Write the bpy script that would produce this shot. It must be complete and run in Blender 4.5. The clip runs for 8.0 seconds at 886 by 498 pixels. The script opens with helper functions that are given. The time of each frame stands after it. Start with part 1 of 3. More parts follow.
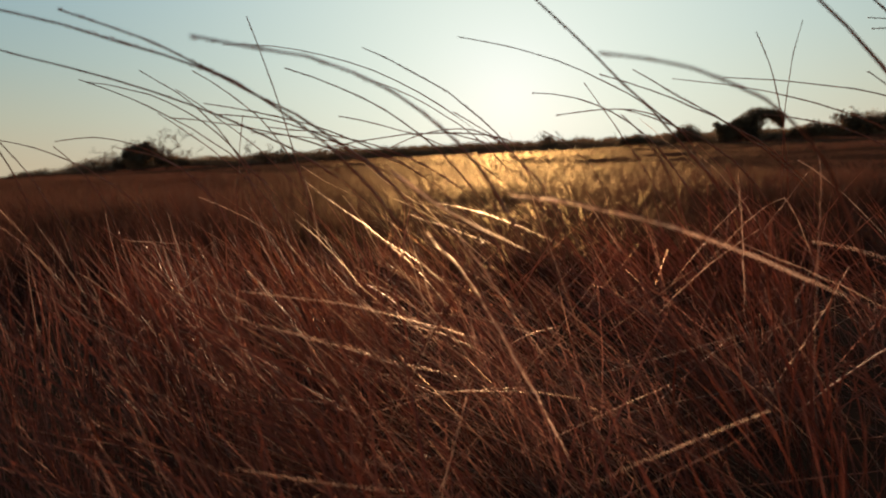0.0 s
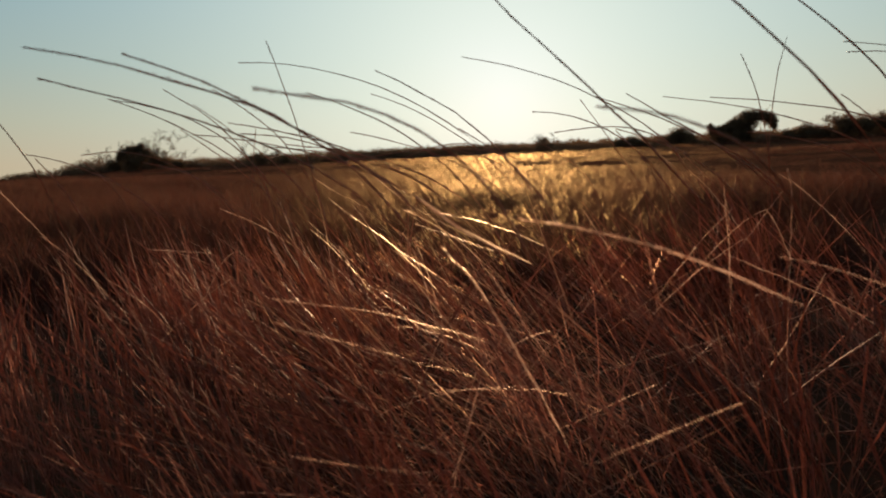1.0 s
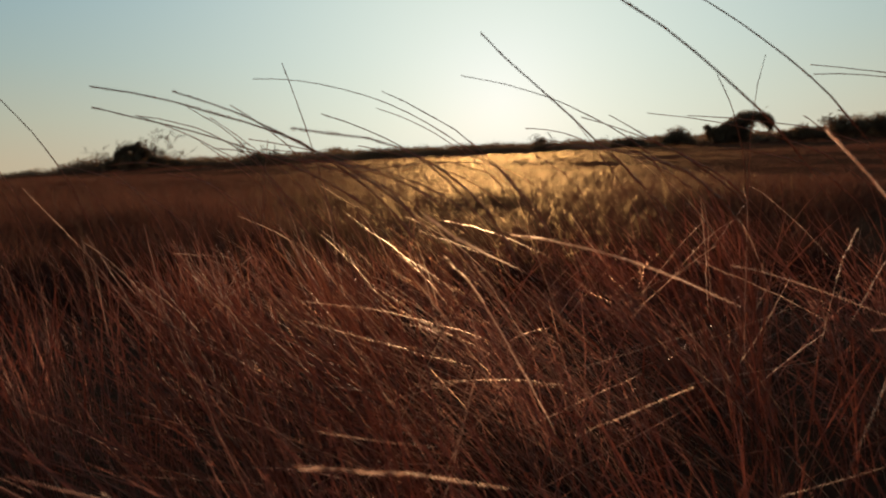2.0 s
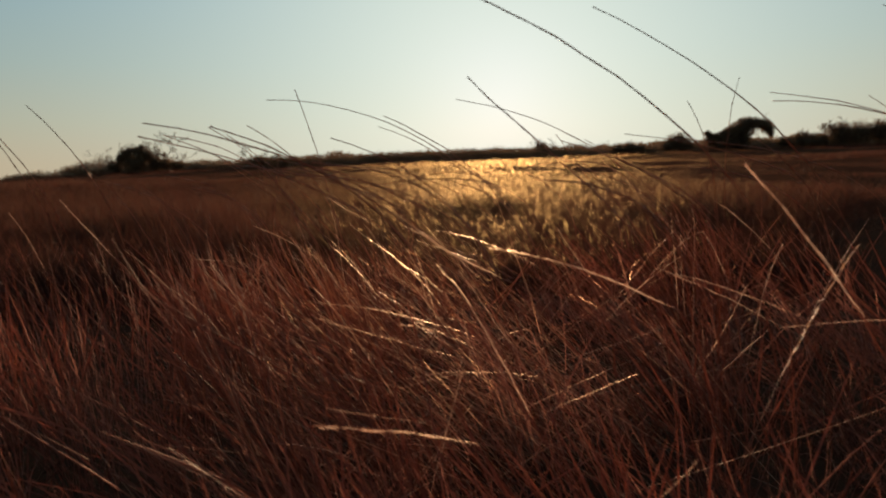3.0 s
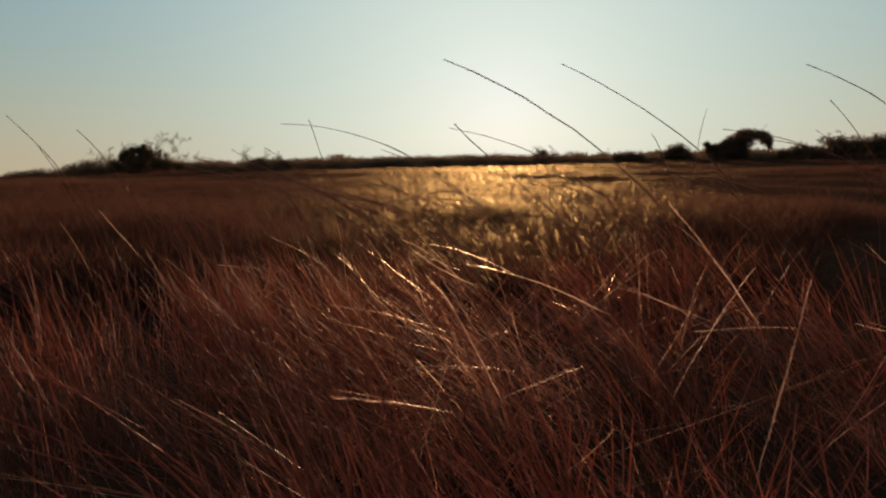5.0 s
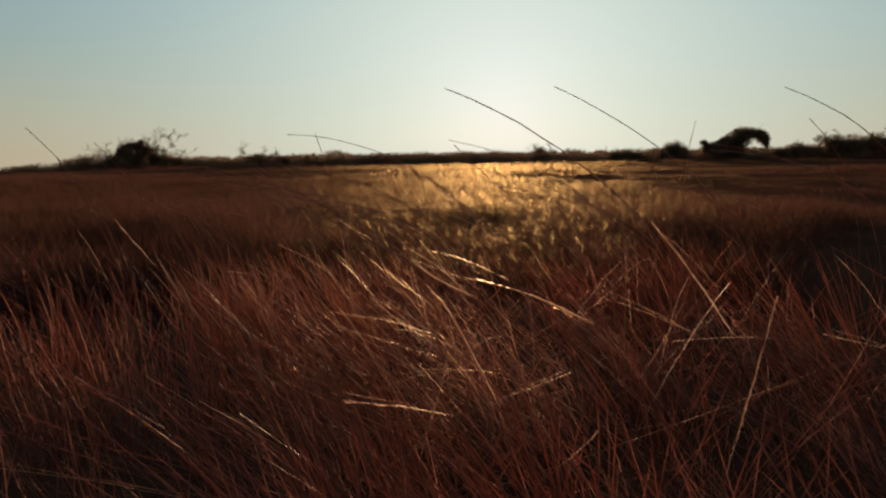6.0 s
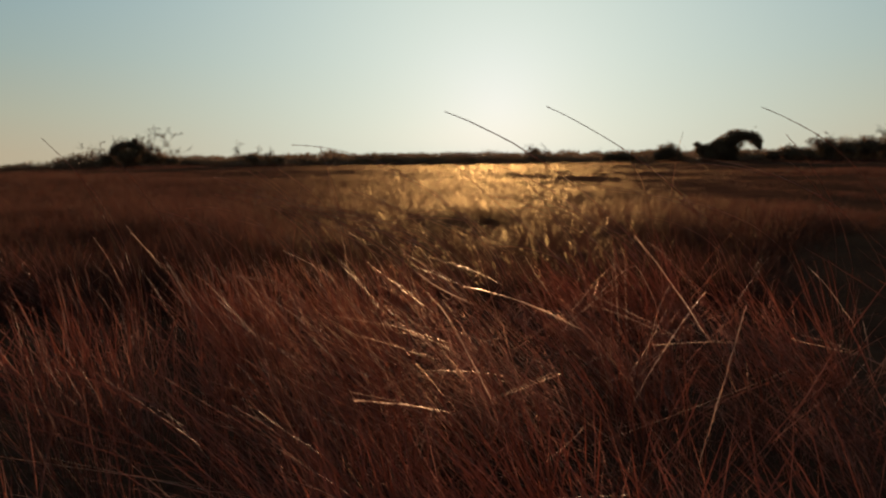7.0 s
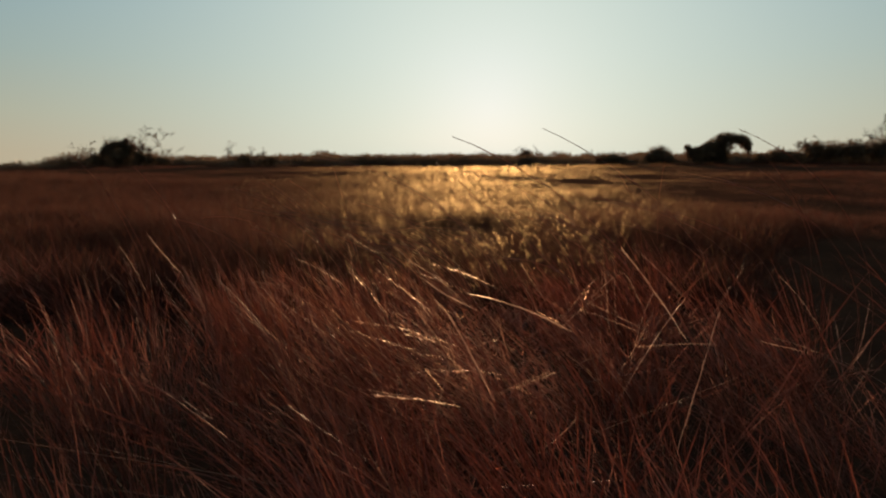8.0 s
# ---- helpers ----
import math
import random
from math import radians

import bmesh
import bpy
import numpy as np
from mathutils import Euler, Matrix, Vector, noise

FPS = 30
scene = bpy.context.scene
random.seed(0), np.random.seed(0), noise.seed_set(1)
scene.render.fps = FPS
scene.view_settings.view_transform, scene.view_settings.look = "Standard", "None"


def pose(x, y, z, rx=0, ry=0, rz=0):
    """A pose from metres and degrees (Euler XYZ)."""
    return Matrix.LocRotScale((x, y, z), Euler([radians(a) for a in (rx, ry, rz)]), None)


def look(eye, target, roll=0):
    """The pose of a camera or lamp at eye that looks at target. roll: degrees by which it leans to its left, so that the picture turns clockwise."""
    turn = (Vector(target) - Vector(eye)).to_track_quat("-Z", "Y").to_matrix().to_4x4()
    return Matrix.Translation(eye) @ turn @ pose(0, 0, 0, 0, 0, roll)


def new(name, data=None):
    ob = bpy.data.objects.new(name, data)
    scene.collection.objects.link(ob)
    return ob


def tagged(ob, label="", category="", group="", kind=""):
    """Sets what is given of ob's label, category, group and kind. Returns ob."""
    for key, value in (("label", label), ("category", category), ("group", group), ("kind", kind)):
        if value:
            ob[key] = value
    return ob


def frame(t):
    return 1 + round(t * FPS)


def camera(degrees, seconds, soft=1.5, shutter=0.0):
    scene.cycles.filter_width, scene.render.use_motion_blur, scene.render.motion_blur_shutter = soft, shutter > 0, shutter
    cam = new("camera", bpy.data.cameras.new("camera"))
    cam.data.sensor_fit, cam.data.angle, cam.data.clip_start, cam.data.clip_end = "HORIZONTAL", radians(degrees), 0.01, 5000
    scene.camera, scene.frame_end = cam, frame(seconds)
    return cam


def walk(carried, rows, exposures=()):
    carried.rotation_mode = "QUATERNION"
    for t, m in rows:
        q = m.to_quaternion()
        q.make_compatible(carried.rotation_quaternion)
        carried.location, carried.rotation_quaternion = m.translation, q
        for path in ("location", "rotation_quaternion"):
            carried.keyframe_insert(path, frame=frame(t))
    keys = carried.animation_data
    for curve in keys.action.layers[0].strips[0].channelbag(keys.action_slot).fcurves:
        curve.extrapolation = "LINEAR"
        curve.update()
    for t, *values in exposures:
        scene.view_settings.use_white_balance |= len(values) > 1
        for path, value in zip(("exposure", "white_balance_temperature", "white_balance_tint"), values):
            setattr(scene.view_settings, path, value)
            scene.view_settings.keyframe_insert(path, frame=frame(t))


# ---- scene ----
cam = camera(75.3, 8.0, soft=2.1, shutter=0.5)
PATH = [
    (0.0, (0.341, -0.962, 0.997), (0.250, 1.004, 0.643), -2.6),
    (0.5, (0.327, -1.015, 1.018), (0.244, 0.951, 0.662), -2.5),
    (1.0, (0.315, -1.063, 1.036), (0.241, 0.905, 0.686), -2.6),
    (1.5, (0.310, -1.127, 1.058), (0.242, 0.840, 0.703), -2.5),
    (3.0, (0.339, -1.396, 1.124), (0.271, 0.574, 0.786), -2.1),
    (3.5, (0.363, -1.497, 1.155), (0.292, 0.474, 0.822), -1.7),
    (4.0, (0.377, -1.567, 1.176), (0.307, 0.405, 0.847), -1.4),
    (4.5, (0.378, -1.623, 1.181), (0.309, 0.350, 0.862), -1.1),
    (6.0, (0.372, -1.775, 1.261), (0.317, 0.196, 0.927), -0.7),
    (6.5, (0.371, -1.842, 1.293), (0.323, 0.129, 0.957), -0.5),
    (7.0, (0.361, -1.892, 1.311), (0.325, 0.080, 0.977), -0.4),
    (7.5, (0.347, -1.956, 1.327), (0.325, 0.016, 0.998), -0.4),
    (8.0, (0.317, -2.062, 1.372), (0.309, -0.089, 1.041), -0.1),
]
EXPOSURES = [(0.0, 0.78), (1.5, 0.74), (3.5, 0.66), (8.0, 0.6)]
cam.data.dof.use_dof, cam.data.dof.focus_distance, cam.data.dof.aperture_fstop = True, 1.7, 3.0
walk(cam, [(t, look(eye, target, roll)) for t, eye, target, roll in PATH], EXPOSURES)

# ---- sky and sun: a low sun ahead over the shrubs ----
SUN_AZ, SUN_EL = radians(4.4), radians(4.2)
SUN = Vector((math.sin(SUN_AZ) * math.cos(SUN_EL), math.cos(SUN_AZ) * math.cos(SUN_EL), math.sin(SUN_EL)))


def tree_of(block):
    block.use_nodes = True
    block.node_tree.nodes.clear()
    return block.node_tree


def add(tree, kind, inputs=(), **settings):
    """A node with its settings; inputs: pairs of socket and value or socket."""
    node = tree.nodes.new(kind)
    if "operation" in settings:
        node.operation = settings["operation"]
    if "use_clamp" in settings:
        node.use_clamp = settings["use_clamp"]
    if "blend_type" in settings:
        node.data_type, node.blend_type = settings["data_type"], settings["blend_type"]
    if "sky_type" in settings:
        node.sky_type, node.sun_disc = settings["sky_type"], settings["sun_disc"]
        node.sun_elevation, node.sun_rotation, node.dust_density = settings["sun_elevation"], settings["sun_rotation"], settings["dust_density"]
    for key, value in inputs:
        if isinstance(value, bpy.types.NodeSocket):
            tree.links.new(value, node.inputs[key])
        else:
            node.inputs[key].default_value = value
    return node


def calc(tree, operation, a, b=0.0, clamp=False):
    return add(tree, "ShaderNodeMath", ((0, a), (1, b)), operation=operation, use_clamp=clamp).outputs[0]


def ramp(tree, fac, stops):
    node = add(tree, "ShaderNodeValToRGB", ((0, fac),))
    while len(node.color_ramp.elements) < len(stops):
        node.color_ramp.elements.new(0.5)
    for element, (place, colour) in zip(node.color_ramp.elements, stops):
        element.position, element.color = place, (*colour, 1)
    return node.outputs[0]


def blend(tree, fac, a, b, mode="MIX"):
    node = add(tree, "ShaderNodeMix", data_type="RGBA", blend_type=mode)
    for key, value in ((0, fac), (6, a), (7, b)):
        if isinstance(value, bpy.types.NodeSocket):
            tree.links.new(value, node.inputs[key])
        else:
            node.inputs[key].default_value = value if key == 0 else (*value, 1)
    return node.outputs[2]


world = bpy.data.worlds.new("evening_sky")
scene.world = world
w = tree_of(world)
way = add(w, "ShaderNodeTexCoord").outputs["Generated"]
unit = add(w, "ShaderNodeVectorMath", ((0, way),), operation="NORMALIZE").outputs[0]
height = add(w, "ShaderNodeSeparateXYZ", ((0, unit),)).outputs[2]
toward = add(w, "ShaderNodeVectorMath", ((0, unit), (1, SUN)), operation="DOT_PRODUCT").outputs["Value"]
off_sun = calc(w, "ARCCOSINE", calc(w, "MINIMUM", toward, 1.0))
# clear air: pale and warm at the horizon, blue-green above
air = ramp(w, calc(w, "MULTIPLY", height, 2.0, True), [
    (0.0, (0.45, 0.36, 0.235)), (0.12, (0.37, 0.37, 0.28)), (0.28, (0.27, 0.35, 0.33)), (0.55, (0.165, 0.30, 0.375)), (1.0, (0.13, 0.23, 0.315))])
# the bright air round the sun
glow = calc(w, "POWER", 2.718, calc(w, "MULTIPLY", calc(w, "POWER", calc(w, "DIVIDE", off_sun, radians(32)), 2.0), -1.0))
core = calc(w, "POWER", 2.718, calc(w, "MULTIPLY", calc(w, "POWER", calc(w, "DIVIDE", off_sun, radians(6.8)), 1.5), -1.0))
lit = blend(w, glow, air, (0.625, 0.715, 0.648))
lit = blend(w, core, lit, (0.71, 0.785, 0.775))
# dusty warm air low over the plain
low = calc(w, "MULTIPLY", calc(w, "SUBTRACT", 1.0, calc(w, "MULTIPLY", calc(w, "ABSOLUTE", height), 6.5), True), 0.22)
lit = blend(w, low, lit, (1.06, 0.98, 0.82), "MULTIPLY")
away = calc(w, "MULTIPLY", calc(w, "ADD", toward, 4.0), 0.209)
lit = blend(w, 1.0, lit, add(w, "ShaderNodeCombineColor", ((0, away), (1, away), (2, away))).outputs[0], "MULTIPLY")
sky = add(w, "ShaderNodeTexSky", sky_type="NISHITA", sun_disc=False, sun_elevation=SUN_EL, sun_rotation=SUN_AZ, dust_density=1.5)
sky_light = add(w, "ShaderNodeBackground", (("Color", sky.outputs[0]), ("Strength", 0.002)))
air_light = add(w, "ShaderNodeBackground", (("Color", lit), ("Strength", 0.66)))
both = add(w, "ShaderNodeAddShader", ((0, sky_light.outputs[0]), (1, air_light.outputs[0])))
add(w, "ShaderNodeOutputWorld", ((0, both.outputs[0]),))

sun = new("sun", bpy.data.lights.new("sun", "SUN"))
sun.data.energy, sun.data.color, sun.data.angle = 5.0, (1.0, 0.64, 0.37), radians(0.6)
sun.matrix_world = look((0, 0, 50), Vector((0, 0, 50)) - SUN)


# ---- materials ----
def dry_plant(name, stops, translucent=0.35, rough=0.42, patch=0.35, gloss=0.5, clear=1.0, forward=0.0, spread=0.5, ior=1.33, glare_gold=0.538, tint=(1.0, 0.66, 0.44)):
    """Dry grass or leaves: colour from blade to blade, duller patches over the ground, light shining through."""
    mat = bpy.data.materials.new(name)
    n = tree_of(mat)
    island = add(n, "ShaderNodeNewGeometry").outputs["Random Per Island"]
    place = add(n, "ShaderNodeNewGeometry").outputs["Position"]
    fine = add(n, "ShaderNodeTexNoise", (("Vector", place), ("Scale", 60.0), ("Detail", 3.0)))
    wide = add(n, "ShaderNodeTexNoise", (("Vector", place), ("Scale", 0.55), ("Detail", 4.0)))
    fac = calc(n, "ADD", calc(n, "MULTIPLY", island, 0.75), calc(n, "MULTIPLY", fine.outputs[0], 0.25), True)
    colour = ramp(n, fac, stops)
    dull = ramp(n, wide.outputs[0], [(0.35, (1 - patch, 1 - patch, 1 - patch)), (0.65, (1, 1, 1))])
    colour = blend(n, 1.0, colour, dull, "MULTIPLY")
    skin = add(n, "ShaderNodeBsdfPrincipled", (("Base Color", colour), ("Roughness", rough), ("Specular IOR Level", gloss), ("Specular Tint", (*tint, 1))))
    pale = add(n, "ShaderNodeGamma", (("Color", colour), ("Gamma", clear)))
    through_light = add(n, "ShaderNodeBsdfTranslucent", (("Color", pale.outputs[0]),))
    if forward:
        # a thin blade passes much of the light on nearly straight
        sheer = add(n, "ShaderNodeGamma", (("Color", colour), ("Gamma", clear * 0.6)))
        # hue turned to gold: glare below the sun is put into this colour
        sheer = add(n, "ShaderNodeHueSaturation", (("Color", sheer.outputs[0]), ("Hue", glare_gold), ("Saturation", 1.1)))
        ahead = add(n, "ShaderNodeBsdfRefraction", (("Color", sheer.outputs[0]), ("Roughness", spread), ("IOR", ior)))
        through_light = add(n, "ShaderNodeMixShader", ((0, forward), (1, through_light.outputs[0]), (2, ahead.outputs[0])))
    mixed = add(n, "ShaderNodeMixShader", ((0, translucent), (1, skin.outputs[0]), (2, through_light.outputs[0])))
    add(n, "ShaderNodeOutputMaterial", ((0, mixed.outputs[0]),))
    return mat


GRASS = dry_plant("red_grass", [(0.0, (0.14, 0.045, 0.034)), (0.45, (0.30, 0.100, 0.071)), (0.8, (0.40, 0.143, 0.098)), (1.0, (0.50, 0.22, 0.145))], translucent=0.53, rough=0.6, gloss=0.12, clear=0.78, forward=0.2, tint=(1.0, 0.72, 0.58))
BROWN_GRASS = dry_plant("brown_grass", [(0.0, (0.052, 0.017, 0.014)), (0.5, (0.094, 0.031, 0.024)), (1.0, (0.14, 0.051, 0.036))], translucent=0.26, rough=0.65, gloss=0.05, patch=0.5, forward=0.3)
# far grass: browner than the red grass, with field shade put into darker colours
SHADED_PLAIN_GRASS = dry_plant("shaded_plain_grass", [(0.0, (0.066, 0.022, 0.016)), (0.5, (0.095, 0.032, 0.022)), (1.0, (0.125, 0.045, 0.030))], translucent=0.40, rough=0.75, gloss=0.03, patch=0.35, clear=0.9, forward=0.30, spread=0.64, ior=1.17, glare_gold=0.572)
STRAW = dry_plant("straw", [(0.0, (0.36, 0.14, 0.085)), (0.5, (0.46, 0.21, 0.125)), (1.0, (0.56, 0.32, 0.20))], translucent=0.52, rough=0.42, patch=0.1, gloss=0.75, clear=0.52, forward=0.2, tint=(1.0, 0.9, 0.8))
STALK = dry_plant("stalk", [(0.0, (0.18, 0.060, 0.036)), (0.6, (0.27, 0.095, 0.055)), (1.0, (0.34, 0.14, 0.075))], translucent=0.3, patch=0.1, clear=0.8)
LEAF = dry_plant("shrub_leaf", [(0.0, (0.11, 0.066, 0.040)), (0.6, (0.17, 0.10, 0.058)), (1.0, (0.23, 0.14, 0.07))], translucent=0.4, rough=0.55, gloss=0.3)


def rough_solid(name, a, b, scale, bump):
    mat = bpy.data.materials.new(name)
    n = tree_of(mat)
    place = add(n, "ShaderNodeNewGeometry").outputs["Position"]
    big = add(n, "ShaderNodeTexNoise", (("Vector", place), ("Scale", scale), ("Detail", 6.0), ("Roughness", 0.65)))
    small = add(n, "ShaderNodeTexNoise", (("Vector", place), ("Scale", scale * 18), ("Detail", 4.0)))
    fac = calc(n, "ADD", calc(n, "MULTIPLY", big.outputs[0], 0.7), calc(n, "MULTIPLY", small.outputs[0], 0.3))
    colour = ramp(n, fac, [(0.3, a), (0.7, b)])
    relief = add(n, "ShaderNodeBump", (("Height", small.outputs[0]), ("Strength", bump), ("Distance", 0.05)))
    skin = add(n, "ShaderNodeBsdfPrincipled", (("Base Color", colour), ("Roughness", 0.95), ("Specular IOR Level", 0.0), ("Normal", relief.outputs[0])))
    add(n, "ShaderNodeOutputMaterial", ((0, skin.outputs[0]),))
    return mat


SOIL = rough_solid("soil_and_litter", (0.030, 0.014, 0.009), (0.085, 0.036, 0.019), 0.8, 0.8)
BARK = rough_solid("bark", (0.035, 0.026, 0.020), (0.09, 0.065, 0.048), 6.0, 0.8)


# ---- the lie of the land ----
def land(x, y):
    """Height of the ground: level here, falling away gently in the distance, more so to the west."""
    x, y = np.asarray(x, float), np.asarray(y, float)
    r = np.hypot(x, y)
    fall = -0.019 * ((np.hypot(r - 60, 25) + r - 60) / 2 - 2.5)
    side = -0.25 * np.clip((-x - 38) / 40, 0, 1) ** 2 * np.clip(y / 40, 0, 1)
    rise = 0.5 * np.clip((x - 15) / 40, 0, 1) * np.clip(y / 40, 0, 1)
    wave = 0.05 * np.sin(x * 0.9 + 1.3) * np.sin(y * 0.7 + 0.4) + 0.10 * np.sin(x * 0.13 + 2) * np.sin(y * 0.17 + 1) * np.clip(r / 15, 0, 1)
    return fall + side + rise + wave * np.clip(r / 3, 0, 1)


def mesh_of(name, verts, faces, mat, smooth=False):
    """A mesh from arrays of places and of equal-sized faces."""
    verts, faces = np.asarray(verts, np.float32), np.asarray(faces, np.int32)
    me = bpy.data.meshes.new(name)
    sides = faces.shape[1]
    me.vertices.add(len(verts))
    me.vertices.foreach_set("co", verts.ravel())
    me.loops.add(faces.size)
    me.loops.foreach_set("vertex_index", faces.ravel())
    me.polygons.add(len(faces))
    me.polygons.foreach_set("loop_start", np.arange(0, faces.size, sides, dtype=np.int32))
    me.polygons.foreach_set("use_smooth", np.full(len(faces), smooth))
    me.update(calc_edges=True)
    me.materials.append(mat)
    return me


def make_ground():
    rings = np.concatenate([[0.0], np.geomspace(0.3, 3500, 120)])
    spokes = np.linspace(0, 2 * np.pi, 181)[:-1]
    r, a = np.meshgrid(rings, spokes, indexing="ij")
    x, y = r * np.cos(a), r * np.sin(a)
    verts = np.stack([x, y, land(x, y)], -1).reshape(-1, 3)
    i, j = np.meshgrid(np.arange(len(rings) - 1), np.arange(180), indexing="ij")
    k = (j + 1) % 180
    faces = np.stack([i * 180 + j, (i + 1) * 180 + j, (i + 1) * 180 + k, i * 180 + k], -1).reshape(-1, 4)
    tagged(new("ground", mesh_of("ground", verts, faces, SOIL, True)), "dark red-brown soil and litter under dry grass", "ground", kind="structure")


make_ground()

# ---- grass ----
rng = np.random.default_rng(7)


def blades(x, y, length, lean, bow, heading, width, cuts, sides=2, seed_head=0.0):
    """Bent, tapering blades that start on the ground at x, y. lean: degrees from upright at the base; bow: degrees more at the tip;
    heading: the way that they lean; sides: 2 for a ribbon, 3 for a stem."""
    n = len(x)
    u = np.linspace(0, 1, cuts + 1)
    tilt = np.radians(lean[:, None] + bow[:, None] * u[None, :] ** 1.4)
    step = length[:, None] / cuts
    mid = (tilt[:, 1:] + tilt[:, :-1]) / 2
    out = np.concatenate([np.zeros((n, 1)), np.cumsum(np.sin(mid) * step, 1)], 1)
    up = np.concatenate([np.zeros((n, 1)), np.cumsum(np.cos(mid) * step, 1)], 1)
    sway = rng.normal(0, 0.012, (n, 1)) * np.sin(u * 3.0)[None, :] * length[:, None] * 3
    hx, hy = np.cos(heading)[:, None], np.sin(heading)[:, None]
    px = x[:, None] + out * hx - sway * hy
    py = y[:, None] + out * hy + sway * hx
    pz = land(x, y)[:, None] - 0.02 + up
    thick = (1 - u) ** 0.55 * 0.9 + 0.1
    if seed_head:
        head = np.clip((u - 0.62) / 0.1, 0, 1) * np.clip((1.02 - u) / 0.12, 0, 1)
        thick = thick + seed_head * head * (0.7 + 0.5 * (np.arange(cuts + 1) % 2))
    half = width[:, None] / 2 * thick[None, :]
    # two directions across the blade
    ax, ay, az = -hy * np.ones_like(px), hx * np.ones_like(px), np.zeros_like(px)
    bx, by, bz = np.cos(tilt) * hx, np.cos(tilt) * hy, -np.sin(tilt)
    twist = rng.uniform(0, np.pi, n)[:, None]
    rims = []
    for s in range(sides):
        c, d = np.cos(twist + 2 * np.pi * s / sides), np.sin(twist + 2 * np.pi * s / sides)
        rims.append(np.stack([px + half * (c * ax + d * bx), py + half * (c * ay + d * by), pz + half * (c * az + d * bz)], -1))
    verts = np.stack(rims, 2)
    base = (np.arange(n) * (cuts + 1) * sides)[:, None, None] + (np.arange(cuts) * sides)[None, :, None]
    quads = []
    for s in range(1 if sides == 2 else sides):
        e = (s + 1) % sides
        quads.append(np.stack([base + s, base + e, base + sides + e, base + sides + s], -1))
    faces = np.concatenate(quads, 2).reshape(-1, 4)
    return verts.reshape(-1, 3), faces


def patchiness(x, y, size):
    """Slow change over the ground from 0 to 1."""
    s = np.sin(x / size * 2.1 + 1.0 + 1.7 * np.sin(y / size * 1.3)) + np.sin(y / size * 1.7 - 0.6 + 1.5 * np.sin(x / size * 0.9 + 2))
    return 0.5 + s / 4


RUTS = [(9.6, 19.0, 0.9, 1.8), (9.4, 15.8, 0.9, 2.6), (9.9, 12.6, 0.9, 2.2), (12.6, 17.4, 1.3, 1.6), (12.4, 31.0, 2.4, 3.0), (-12.5, 37.0, 3.2, 3.4), (15.5, 24.0, 2.6, 2.2), (6.8, 26.0, 1.5, 2.0), (-24.0, 50.0, 5.0, 4.0), (30.0, 46.0, 7.0, 4.0)]


def bare(x, y):
    """Where the grass has gaps: worn ruts in the field."""
    hit = np.zeros(np.shape(x), bool)
    for cx, cy, rx, ry in RUTS:
        hit |= np.hypot((x - cx - 0.25 * np.sin(y * 2.1)) / rx, (y - cy) / ry) < 1
    return hit


def cropped(x, y):
    """How low the grass stands, from 0 to 1: short round the ruts and before the hollow."""
    low = np.zeros(np.shape(x))
    for cx, cy, rx, ry in RUTS:
        low = np.maximum(low, np.clip(2.6 - 1.3 * np.hypot((x - cx + 0.09 * cx) / (rx * 1.5), (y - cy + 1.6) / (ry * 1.3 + 1.0)), 0, 1) * 0.7)
    along = (x - 0.35) / (y + 1.9)
    front = np.clip((along - 0.56) / 0.08, 0, 1) * np.clip((0.98 - along) / 0.1, 0, 1) * np.clip((y - 0.9) / 0.6, 0, 1) * np.clip((7.5 - y) / 1.5, 0, 1)
    east = 0.25 * np.clip((x - 0.9) / 0.5, 0, 1) * np.clip((0.5 - y) / 0.4, 0, 1)
    return 1 - np.maximum(low, np.maximum(0.55 * front, east))


POCKETS = [(0.26, -0.16, 0.15), (0.92, 0.28, 0.17), (0.18, 0.82, 0.18), (-0.62, 0.75, 0.17), (-0.32, 0.12, 0.11), (1.25, -0.1, 0.2), (-0.1, -0.35, 0.12)]


def thin(x, y):
    """How much grass stands at a place, from 0 to 1: thinner stands near the path and a hollow."""
    west = np.hypot((x + 1.2) / 0.65, (y + 0.35) / 0.8) < 1
    flank = np.clip((-x - 0.5 - 0.25 * y) / 0.6, 0, 1) + 0.6 * np.clip((x - 0.95 - 0.25 * y) / 0.6, 0, 1)
    hollow = np.clip(2.3 - 1.7 * np.hypot((x - 5.3 - 0.68 * (y - 4.4)) / 1.25, (y - 4.4) / 3.2), 0, 0.97)
    pocket = np.zeros(np.shape(x))
    for cx, cy, size in POCKETS:
        pocket = np.maximum(pocket, np.clip(2.0 - 1.6 * np.hypot(x - cx, y - cy) / size, 0, 0.9))
    return np.where(west, 0.5, 1 - 0.72 * flank * np.clip((2.3 - y) / 0.9, 0, 1)) * (1 - hollow) * (1 - pocket)


def scatter(count, near, far, spread):
    """Places in a fan ahead of the path, from near to far, denser close by."""
    y = near + (far - near) * rng.uniform(0, 1, count) ** 1.15
    x = 0.3 + rng.uniform(-1, 1, count) * (y + 2.4) * spread
    return x, y


